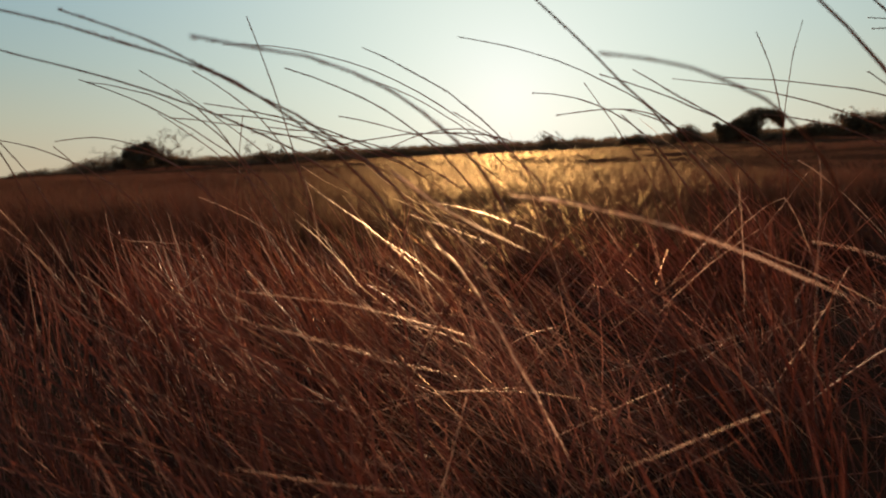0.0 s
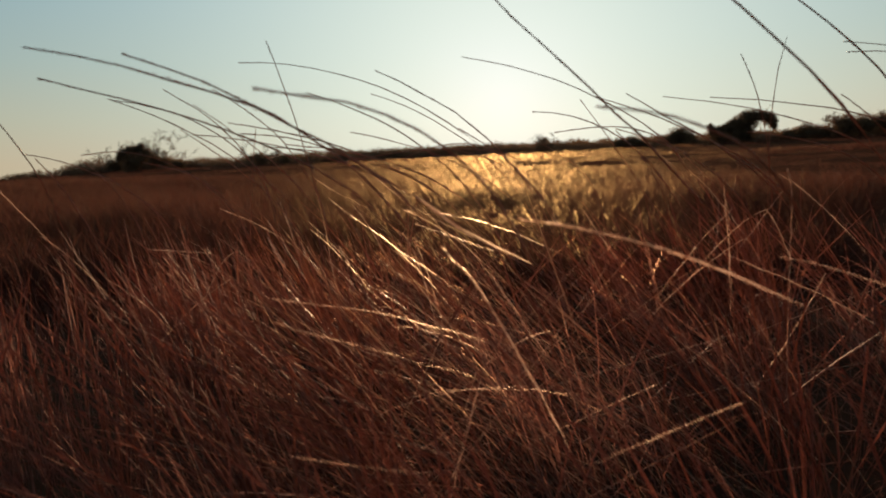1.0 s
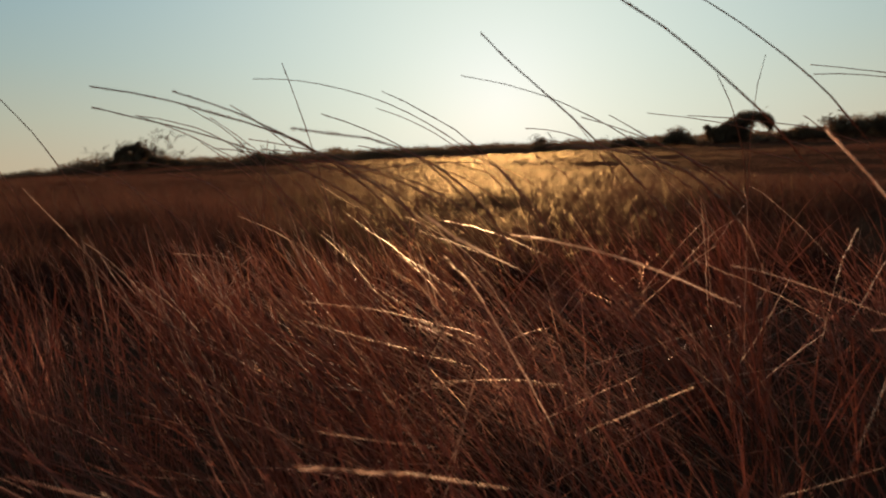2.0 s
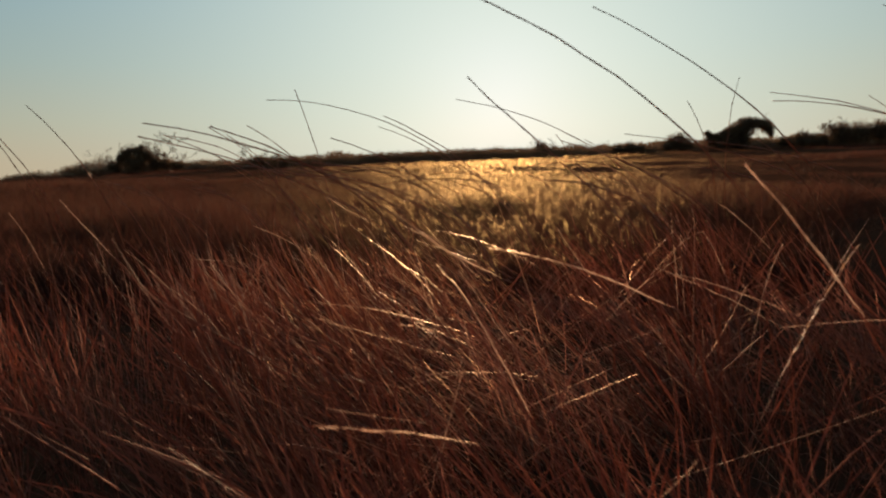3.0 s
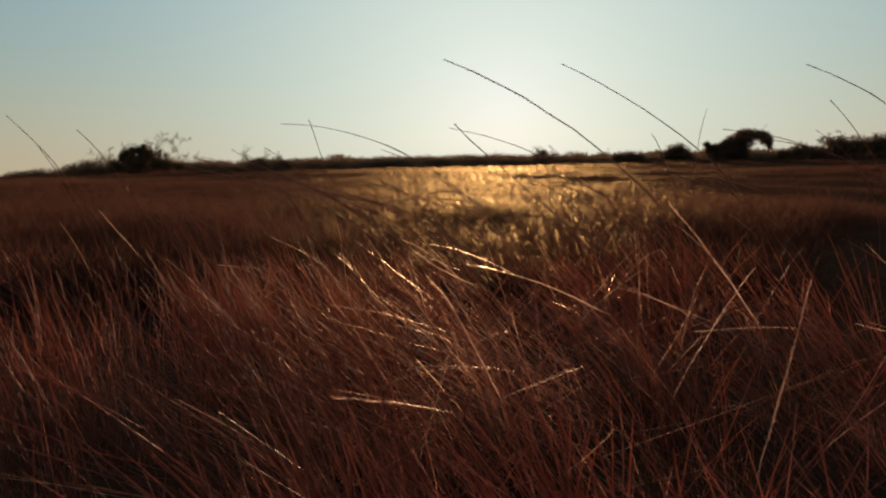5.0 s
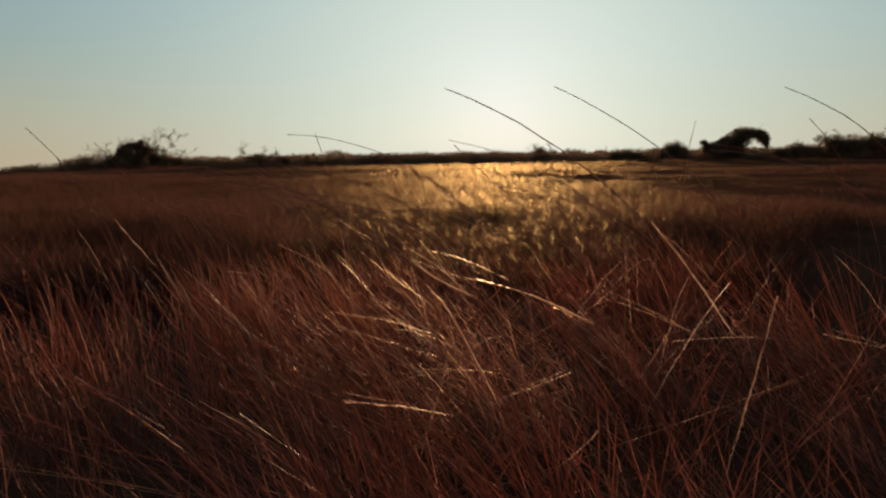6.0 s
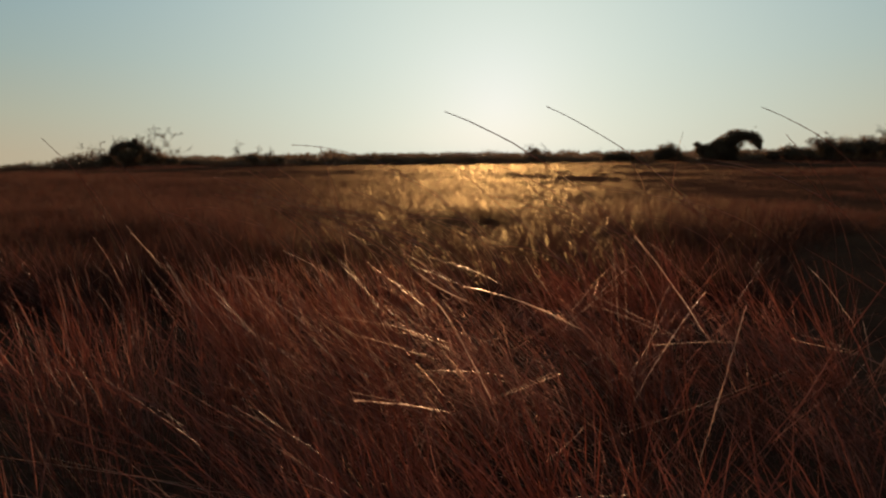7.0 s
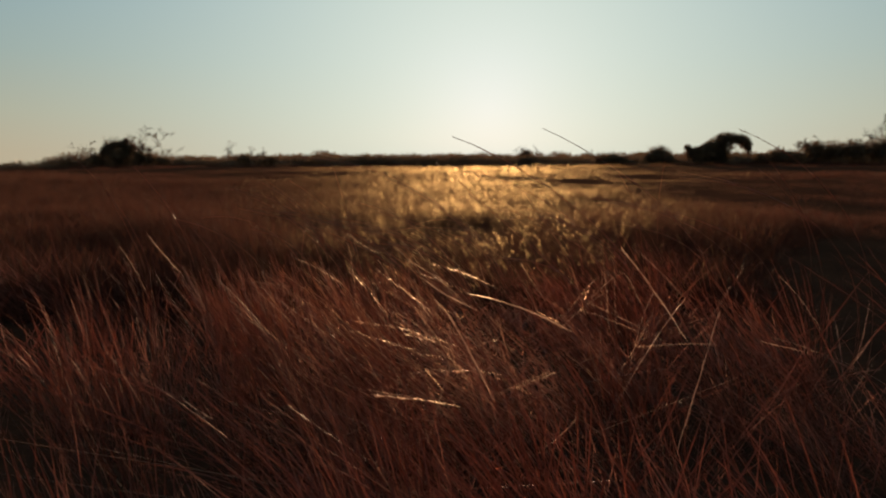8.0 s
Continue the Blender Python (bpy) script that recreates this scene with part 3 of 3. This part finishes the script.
dry_straw((0.10, 0.35), (-0.21, 0.39, 0.46), (-0.35, 0.41, 0.60), (-0.51, 0.43, 0.76), 0.78)
dry_straw((0.53, -0.16), (0.23, -0.10, 0.35), (0.13, -0.09, 0.66), (-0.02, -0.06, 0.81), 0.48)
dry_straw((-0.65, 0.97), (-0.86, 0.73, 0.61), (-1.02, 0.70, 0.82), (-1.09, 0.61, 1.00), 0.69)
dry_straw((1.05, -0.25), (0.71, -0.23, 0.73), (0.37, -0.26, 0.68), (0.05, -0.25, 0.78), 0.74)
dry_straw((1.01, -0.37), (0.68, -0.35, 0.69), (0.38, -0.38, 0.57), (0.07, -0.38, 0.65), 0.80)
dry_straw((1.05, -0.26), (0.71, -0.25, 0.67), (0.36, -0.26, 0.67), (0.03, -0.25, 0.79), 0.73)
dry_straw((2.18, -0.12), (1.78, -0.07, 0.47), (1.72, -0.03, 0.77), (1.53, -0.01, 0.93), 0.69)
dry_straw((2.16, -0.36), (1.77, -0.35, 0.72), (1.59, -0.34, 0.72), (1.30, -0.34, 0.79), 0.87)
dry_straw((0.68, 0.86), (0.34, 0.91, 0.80), (0.05, 0.90, 0.76), (-0.20, 0.93, 0.95), 0.83)
dry_straw((1.78, 0.96), (1.30, 1.01, 0.75), (1.17, 1.05, 0.85), (0.94, 1.08, 1.06), 0.85)
dry_straw((0.33, -0.05), (0.65, 0.02, 0.57), (0.79, 0.05, 0.74), (0.94, 0.08, 0.92), 0.75)
dry_straw((-0.27, -0.44), (0.11, -0.41, 0.50), (0.35, -0.39, 0.59), (0.66, -0.37, 0.70), 0.80)
dry_straw((0.83, -0.35), (0.55, -0.28, 0.55), (0.44, -0.27, 0.72), (0.33, -0.24, 0.88), 0.73)
dry_straw((-0.57, 0.24), (-0.91, 0.31, 0.57), (-0.95, 0.33, 0.83), (-1.08, 0.36, 0.98), 0.67)
dry_straw((0.59, 0.49), (0.15, 0.50, 0.49), (-0.07, 0.54, 0.77), (-0.38, 0.56, 0.89), 0.75)
dry_straw((1.36, 0.62), (0.94, 0.63, 0.51), (0.62, 0.66, 0.76), (0.25, 0.66, 0.84), 0.67)
dry_straw((-0.05, 0.91), (-0.21, 1.03, 0.56), (-0.17, 0.99, 0.81), (-0.22, 1.03, 0.89), 0.37)
dry_straw((1.28, 0.75), (1.17, 0.88, 0.56), (1.21, 0.83, 0.77), (1.18, 0.87, 0.84), 0.35)
dry_straw((2.04, 0.48), (1.59, 0.51, 0.40), (1.46, 0.55, 0.75), (1.20, 0.58, 0.92), 0.67)
dry_straw((-0.20, -0.56), (-0.52, -0.38, 0.33), (-0.62, -0.38, 0.62), (-0.80, -0.28, 0.76), 0.67)
dry_straw((-0.35, 0.55), (-0.74, 0.61, 0.55), (-0.91, 0.63, 0.77), (-1.10, 0.66, 0.96), 0.74)
dry_straw((1.11, 0.55), (0.76, 0.57, 0.65), (0.47, 0.57, 0.70), (0.18, 0.58, 0.82), 0.79)
dry_straw((1.25, 0.06), (0.89, 0.03, 0.46), (0.54, 0.04, 0.60), (0.18, 0.02, 0.54), 0.70)
dry_straw((0.15, -0.29), (0.26, -0.08, 0.33), (0.28, -0.01, 0.46), (0.33, 0.08, 0.57), 0.76)
dry_straw((1.18, 0.70), (0.94, 0.77, 0.50), (0.79, 0.77, 0.66), (0.70, 0.80, 0.82), 0.66)
dry_straw((1.92, 0.15), (1.52, 0.16, 0.45), (1.21, 0.17, 0.64), (0.88, 0.19, 0.78), 0.70)
dry_straw((0.32, 0.56), (-0.03, 0.54, 0.68), (-0.28, 0.55, 0.77), (-0.59, 0.54, 0.78), 0.82)
dry_straw((-1.28, 0.52), (-0.91, 0.58, 0.50), (-0.64, 0.61, 0.56), (-0.38, 0.65, 0.75), 0.80)
dry_straw((-0.09, 0.46), (-0.34, 0.51, 0.46), (-0.44, 0.52, 0.63), (-0.54, 0.54, 0.77), 0.70)
dry_straw((0.49, 0.58), (0.12, 0.62, 0.41), (0.02, 0.65, 0.68), (-0.16, 0.67, 0.83), 0.70)
dry_straw((0.42, 0.37), (0.20, 0.45, 0.49), (0.23, 0.45, 0.71), (0.15, 0.47, 0.81), 0.53)
dry_straw((1.03, -0.07), (0.62, -0.02, 0.56), (0.32, -0.01, 0.74), (0.06, 0.02, 0.95), 0.73)
dry_straw((1.09, -0.11), (0.71, -0.12, 0.63), (0.35, -0.11, 0.74), (-0.02, -0.11, 0.79), 0.68)
dry_straw((1.08, 0.35), (0.77, 0.42, 0.76), (0.35, 0.39, 0.71), (0.10, 0.43, 0.96), 0.74)
dry_straw((1.87, -0.36), (1.53, -0.37, 0.85), (1.23, -0.38, 0.81), (0.90, -0.39, 0.79), 0.77)
dry_straw((0.72, -0.30), (0.97, -0.20, 0.55), (0.94, -0.20, 0.79), (1.02, -0.17, 0.90), 0.55)
dry_straw((0.90, -0.19), (0.86, -0.03, 0.70), (0.88, -0.10, 0.90), (0.87, -0.06, 0.97), 0.34)
dry_straw((0.06, -0.72), (0.29, -0.66, 0.51), (0.52, -0.65, 0.50), (0.67, -0.62, 0.67), 0.82)
dry_straw((0.21, -0.00), (-0.24, 0.03, 0.40), (-0.33, 0.07, 0.73), (-0.57, 0.10, 0.89), 0.72)
dry_straw((0.72, -0.71), (0.35, -0.67, 0.41), (0.13, -0.65, 0.55), (-0.10, -0.63, 0.71), 0.78)
dry_straw((2.31, -0.21), (1.91, -0.21, 0.56), (1.72, -0.19, 0.67), (1.43, -0.18, 0.75), 0.84)
dry_straw((1.16, 0.73), (1.13, 0.65, 0.48), (1.08, 0.60, 0.75), (1.06, 0.60, 0.89), 0.42)
dry_straw((0.55, 0.61), (0.86, 0.53, 0.66), (0.97, 0.48, 0.78), (1.03, 0.48, 0.84), 0.42)
dry_straw((0.45, 0.59), (0.83, 0.51, 0.61), (0.98, 0.46, 0.71), (1.05, 0.46, 0.76), 0.42)
dry_straw((0.57, 0.63), (1.00, 0.55, 0.79), (1.09, 0.50, 0.82), (1.13, 0.50, 0.83), 0.42)
dry_straw((1.52, 0.63), (1.22, 0.55, 0.74), (1.16, 0.50, 0.80), (1.13, 0.50, 0.83), 0.42)
dry_straw((0.94, 0.54), (1.07, 0.46, 0.27), (1.19, 0.41, 0.54), (1.24, 0.41, 0.67), 0.42)
dry_straw((1.55, 0.73), (1.21, 0.65, 0.73), (1.04, 0.60, 0.87), (0.96, 0.60, 0.94), 0.42)
dry_straw((-0.39, 0.54), (-0.45, 0.46, 0.53), (-0.50, 0.41, 0.70), (-0.52, 0.41, 0.79), 0.42)
dry_straw((-0.10, 0.55), (-0.36, 0.47, 0.60), (-0.45, 0.42, 0.72), (-0.49, 0.42, 0.78), 0.42)
dry_straw((-0.97, 0.52), (-0.58, 0.44, 0.56), (-0.39, 0.39, 0.67), (-0.30, 0.39, 0.72), 0.42)
dry_straw((-0.78, 0.58), (-0.41, 0.50, 0.71), (-0.35, 0.45, 0.76), (-0.31, 0.45, 0.78), 0.42)
dry_straw((0.16, 0.63), (-0.28, 0.55, 0.76), (-0.47, 0.50, 0.78), (-0.57, 0.50, 0.79), 0.42)
dry_straw((0.20, 0.43), (-0.21, 0.35, 0.54), (-0.30, 0.30, 0.58), (-0.34, 0.30, 0.60), 0.42)
dry_straw((0.05, 0.43), (-0.26, 0.35, 0.46), (-0.32, 0.30, 0.51), (-0.35, 0.30, 0.54), 0.42)
dry_straw((-0.01, 0.38), (-0.30, 0.30, 0.41), (-0.42, 0.25, 0.48), (-0.48, 0.25, 0.52), 0.42)
dry_straw((-0.16, 0.53), (-0.53, 0.45, 0.66), (-0.60, 0.40, 0.70), (-0.64, 0.40, 0.73), 0.42)
dry_straw((0.35, 0.75), (0.02, 0.67, 0.67), (-0.09, 0.62, 0.76), (-0.14, 0.62, 0.81), 0.42)
dry_straw((0.33, 0.68), (0.02, 0.60, 0.63), (-0.05, 0.55, 0.70), (-0.08, 0.55, 0.73), 0.42)
dry_straw((0.46, 0.63), (0.12, 0.55, 0.55), (0.03, 0.50, 0.62), (-0.01, 0.50, 0.65), 0.42)
dry_straw((0.65, 0.65), (0.23, 0.57, 0.58), (0.13, 0.52, 0.62), (0.08, 0.52, 0.64), 0.42)
dry_straw((0.60, 0.69), (0.18, 0.61, 0.62), (0.08, 0.56, 0.66), (0.03, 0.56, 0.68), 0.42)
dry_straw((0.59, 0.63), (0.18, 0.55, 0.56), (0.12, 0.50, 0.59), (0.08, 0.50, 0.60), 0.42)
dry_straw((0.70, 0.68), (0.29, 0.60, 0.58), (0.20, 0.55, 0.61), (0.15, 0.55, 0.64), 0.42)
dry_straw((0.59, 0.73), (0.26, 0.65, 0.61), (0.16, 0.60, 0.70), (0.11, 0.60, 0.74), 0.42)
dry_straw((0.32, 0.73), (0.26, 0.65, 0.49), (0.20, 0.60, 0.68), (0.17, 0.60, 0.78), 0.42)
dry_straw((0.85, 0.83), (0.44, 0.75, 0.70), (0.24, 0.70, 0.80), (0.13, 0.70, 0.85), 0.42)
dry_straw((0.31, 0.88), (0.06, 0.80, 0.74), (0.00, 0.75, 0.82), (-0.03, 0.75, 0.86), 0.42)
dry_straw((1.09, 0.58), (0.64, 0.50, 0.53), (0.37, 0.45, 0.56), (0.23, 0.45, 0.58), 0.42)
dry_straw((0.39, 0.63), (0.36, 0.55, 0.43), (0.34, 0.50, 0.54), (0.33, 0.50, 0.59), 0.42)
dry_straw((-0.05, 0.58), (0.40, 0.50, 0.51), (0.50, 0.45, 0.52), (0.56, 0.45, 0.53), 0.42)
dry_straw((0.83, 0.63), (0.38, 0.55, 0.51), (0.20, 0.50, 0.53), (0.11, 0.50, 0.54), 0.42)
dry_straw((-0.42, 0.33), (0.03, 0.25, 0.48), (0.31, 0.20, 0.48), (0.45, 0.20, 0.48), 0.42)
dry_straw((-0.46, 0.28), (-0.15, 0.20, 0.18), (-0.05, 0.15, 0.24), (-0.00, 0.15, 0.27), 0.42)
dry_straw((0.50, 0.28), (0.17, 0.20, 0.25), (0.10, 0.15, 0.28), (0.06, 0.15, 0.29), 0.42)
dry_straw((-0.12, 0.00), (0.31, -0.05, 0.29), (0.27, -0.05, 0.42), (0.336, -0.05, 0.607), 0.30)


# ---- shrubs ----
def leaves(bm_verts, bm_faces, centre, size, count, leaf, pick, shell=0.45):
    """Small leaf clumps thrown over a lump."""
    for _ in range(count):
        v = Vector((pick.gauss(0, 1), pick.gauss(0, 1), pick.gauss(0, 1))).normalized()
        r = shell + (1 - shell) * pick.random() ** 0.5
        if pick.random() < 0.16:
            r *= pick.uniform(1.0, 1.3)
        p = Vector(centre) + Vector((v.x * size[0], v.y * size[1], v.z * size[2])) * r
        q = Euler((pick.uniform(0, 6.3), pick.uniform(0, 6.3), pick.uniform(0, 6.3))).to_matrix()
        s = leaf * pick.uniform(0.5, 1.4)
        k = len(bm_verts)
        for c in ((-s, 0, 0), (0, -0.55 * s, 0.1 * s), (s, 0, 0), (0, 0.55 * s, 0.1 * s)):
            bm_verts.append(p + q @ Vector(c))
        bm_faces.append((k, k + 1, k + 2, k + 3))


def limb(bm, start, way, length, thick, pick, depth, ends):
    """A crooked branch that forks; ends gathers places along its shoots."""
    pts, radii, p, d = [], [], Vector(start), Vector(way).normalized()
    count = 6
    for k in range(count + 1):
        pts.append(p.copy())
        radii.append(max(thick * (1 - 0.75 * k / count), 0.019))
        d = (d + Vector((pick.gauss(0, 0.16), pick.gauss(0, 0.16), pick.gauss(0, 0.16)))).normalized()
        p = p + d * length / count
    tube(bm, pts, radii, 5)
    ends.extend(pts[3:])
    if depth:
        for _ in range(pick.randint(2, 4)):
            k = pick.randint(2, count)
            side = Vector((pick.gauss(0, 1), pick.gauss(0, 0.6), pick.gauss(0.3, 0.7))).normalized()
            limb(bm, pts[k], (d * 0.8 + side), length * pick.uniform(0.4, 0.7), radii[k] * 0.8, pick, depth - 1, ends)


def shrub(name, x, y, lumps, limbs, label, category, seed, leaf=0.11, density=260, sunk=0.05, tufts=0.3):
    """A shrub or small tree. lumps: centre and half sizes of the leafy masses; limbs: start, way, length, thickness, forks."""
    pick = random.Random(seed)
    thing = new(name)
    thing.location = (x, y, float(land(x, y)) - sunk)
    tagged(thing, label, category)
    bm = bmesh.new()
    limb(bm, (0, 0, 0), (0.05, 0, 1), 1.3, 0.11, pick, 0, [])
    part("trunk", bm, BARK, thing)
    ends = []
    for start, way, length, thick, forks in limbs:
        bm = bmesh.new()
        limb(bm, start, way, length, thick, pick, forks, ends)
        part("branch", bm, BARK, thing)
    verts, faces = [], []
    for centre, size in lumps:
        leaves(verts, faces, centre, size, int(density * (size[0] * size[2]) ** 0.8 * 3.4), leaf * 0.9, pick)
        leaves(verts, faces, centre, [0.6 * c for c in size], int(density * (size[0] * size[2]) ** 0.8 * 0.9), leaf * 2.2, pick, shell=0.0)
    for place in ends:
        if pick.random() < tufts:
            leaves(verts, faces, place, (0.09, 0.09, 0.08), 3, leaf * 0.75, pick)
    if faces:
        crown = new("crown", mesh_of("crown", [tuple(v) for v in verts], faces, LEAF))
        crown.parent = thing


def twigs(pick, count, wide, tall, high=0.6):
    """Bare shoots that stand out of a shrub."""
    out = []
    for _ in range(count):
        x = pick.uniform(-wide, wide)
        out.append(((x * 0.5, pick.uniform(-0.5, 0.5), high), (x / wide * 1.1, pick.gauss(0, 0.3), pick.uniform(0.5, 1.2)), tall * pick.uniform(0.7, 1.1), 0.04, 2))
    return out


shrub("thorn_bush", -38.9, 68, [((0, 0, 1.5), (2.0, 1.8, 1.2)), ((-1.2, 0, 2.5), (0.8, 1.2, 0.6)), ((-0.4, 0, 2.9), (0.5, 0.8, 0.4)), ((0.5, 0, 2.8), (0.8, 1.1, 0.6)), ((0.9, 0, 3.3), (0.35, 0.5, 0.3)), ((1.4, 0, 2.3), (0.7, 1.1, 0.8)), ((-1.8, 0, 1.9), (0.6, 1.0, 0.7)), ((2.3, 0, 1.3), (0.8, 1.0, 0.8)), ((-2.8, 0, 0.9), (1.2, 1.2, 0.8)), ((3.5, 0.2, 1.1), (1.2, 1.2, 0.7)), ((5.2, 0, 0.9), (1.2, 1.0, 0.6))],
      twigs(random.Random(3), 26, 5.0, 1.6, 1.2) + [((-2, 0, 1.9), (-1.2, 0, 0.25), 3.4, 0.05, 2), ((-2.6, 0, 1.2), (-1.2, 0, 0.5), 3.0, 0.045, 2), ((-0.8, 0, 2.2), (-0.5, 0, 1.1), 1.7, 0.05, 2), ((0.8, 0, 2.4), (0.3, 0, 1.0), 1.6, 0.05, 2), ((1.5, 0, 2.2), (0.9, 0, 1.0), 2.2, 0.05, 2), ((2.2, 0, 1.6), (0.9, 0, 0.8), 2.2, 0.05, 3), ((3.2, 0, 1.3), (1.0, 0, 0.6), 2.4, 0.045, 3), ((4.4, 0, 1.1), (1.0, 0, 0.5), 2.0, 0.04, 2)],
      "dark dense thorn bush with bare straggling twigs", "bush", 11)
shrub("leaning_tree", 33.0, 68, [((0.2, 0, 2.6), (1.5, 1.4, 1.3)), ((1.1, 0, 3.5), (1.6, 1.2, 0.75)), ((2.4, 0, 3.4), (1.3, 1.0, 0.6)), ((3.3, 0, 2.9), (0.75, 0.8, 0.7)), ((3.7, 0, 2.3), (0.3, 0.5, 0.5)),
                                ((-0.8, 0, 1.7), (1.7, 1.3, 1.0)), ((-2.3, 0, 1.3), (1.4, 1.1, 0.9)), ((-3.2, 0, 1.9), (0.7, 0.7, 0.6)), ((-3.6, 0, 2.5), (0.45, 0.5, 0.3)), ((-2.7, 0, 2.1), (0.6, 0.6, 0.4)), ((-1.6, 0, 2.2), (0.9, 0.8, 0.6)), ((-1.0, 0, 2.75), (0.8, 0.8, 0.45)), ((-2.2, 0, 2.0), (0.9, 0.8, 0.6)), ((0.3, 0, 1.2), (1.2, 1.2, 1.1)), ((-0.7, 0, 2.3), (1.1, 1.0, 0.7))],
      [((0, 0, 1.0), (0.9, 0, 1.2), 3.0, 0.09, 2), ((0, 0, 1.0), (-0.9, 0, 0.7), 2.6, 0.07, 2), ((0.2, 0, 2.0), (1.2, 0, 0.6), 2.8, 0.07, 1), ((3.0, 0, 3.0), (0.3, 0, -1), 1.3, 0.03, 1)],
      "dark leafy tree bowed over to one side", "tree", 12, density=330, sunk=0.4)
shrub("round_bush", 26.4, 69, [((0, 0, 1.3), (1.6, 1.2, 1.1)), ((1.0, 0, 0.8), (1.1, 1.0, 0.75)), ((-1.2, 0, 0.9), (0.9, 0.9, 0.7))], twigs(random.Random(4), 7, 1.8, 1.1, 0.8), "low round dark bush beside the leaning tree", "bush", 13)
shrub("thicket", 46.5, 68, [((-2.0, 0, 1.5), (1.6, 1.4, 1.3)), ((0.2, 0, 1.5), (2.2, 1.5, 1.3)), ((3.0, 0, 1.5), (2.4, 1.5, 1.4)), ((6.2, 0, 1.7), (2.6, 1.5, 1.6)), ((9.5, 0, 1.6), (2.4, 1.5, 1.5))],
      twigs(random.Random(5), 14, 5.0, 1.5, 1.4),
      "dark thicket with short bare shoots on top", "bush", 14)
shrub("bare_tree", 51.6, 66.5, [], [((0, 0, 1.2), (1.0, 0, 0.9), 4.2, 0.06, 3), ((0, 0, 1.2), (0.35, 0, 1.2), 3.2, 0.055, 3), ((0, 0, 1.2), (-0.8, 0, 0.9), 2.6, 0.05, 2), ((0, 0, 1.2), (1.4, 0, 0.6), 5.0, 0.06, 3), ((0, 0, 1.0), (0.8, 0.2, 1.3), 3.6, 0.05, 3)],
      "leafless tree with thin spreading branches beside the thicket", "tree", 24, tufts=0.0)
shrub("low_bush", 40.4, 68, [((0, 0, 1.0), (1.6, 1.1, 0.9)), ((-2.1, 0, 0.8), (1.3, 1.0, 0.7)), ((1.9, 0, 0.9), (1.2, 1.0, 0.8))], twigs(random.Random(6), 9, 2.4, 1.0, 0.7), "low dark bush between tree and thicket", "bush", 15)
shrub("small_bush", 21.0, 70, [((0, 0, 0.9), (1.2, 1.0, 0.8)), ((-1.4, 0, 0.8), (0.9, 0.9, 0.7)), ((1.3, 0, 0.8), (0.8, 0.8, 0.6))], twigs(random.Random(7), 5, 1.6, 1.2, 0.7), "small dark bush at the edge of the grass", "bush", 16)
shrub("feathery_bush", 12.9, 89, [((0, 0, 1.3), (1.6, 1.2, 0.9)), ((0.3, 0, 1.9), (0.9, 0.8, 0.6))], twigs(random.Random(8), 8, 1.5, 1.6, 1.2), "feathery bush standing before the low sun", "bush", 17, density=120)
shrub("twiggy_bush", -23.8, 68, [((0, 0, 1.0), (1.5, 1.0, 0.75)), ((3.0, 0, 0.8), (1.6, 1.0, 0.6))], twigs(random.Random(9), 8, 2.6, 1.6, 0.7), "low twiggy bush on the skyline", "bush", 18, density=150)


def shrub_belt():
    """The line of scrub that closes the plain."""
    pick = random.Random(21)
    verts, faces = [], []
    x = -62.0
    while x < 75:
        size = pick.uniform(0.9, 2.1)
        y = pick.uniform(71, 80)
        high = pick.uniform(0.92, 1.08) * (0.4 + 1.2 * min(1, max(0, (x + 59) / 11)) - 0.45 * min(1, max(0, (x + 41) / 8)))
        z = float(land(x, y))
        leaves(verts, faces, (x, y, z + high * 0.55), (size, 1.2, high * 0.75), int(260 * size * high), 0.11, pick, shell=0.2)
        x += size * pick.uniform(0.35, 0.6)
    x = -58.0
    while x < 55:
        y = pick.uniform(77, 81)
        high = 0.25 + 1.0 * min(1, max(0, (x + 57) / 11)) - 0.3 * min(1, max(0, (x + 41) / 8))
        leaves(verts, faces, (x, y, float(land(x, y)) + high * 0.4), (1.3, 1.0, high * 0.6), int(90 * high), 0.24, pick, shell=0.0)
        x += 0.7
    x = -75.0
    while x < 110:
        size = pick.uniform(1.6, 3.4)
        y = pick.uniform(125, 145)
        high = pick.uniform(1.5, 1.85) + (0.7 if pick.random() < 0.06 else 0)
        z = float(land(x, y))
        leaves(verts, faces, (x, y, z + high * 0.6), (size, 1.5, high * 0.9), int(90 * size * high), 0.26, pick, shell=0.1)
        x += size * pick.uniform(0.4, 0.7)
    tagged(new("shrub_belt", mesh_of("shrub_belt", [tuple(v) for v in verts], faces, LEAF)), "dark belt of scrub along the skyline", "scrub", kind="stuff")


shrub_belt()
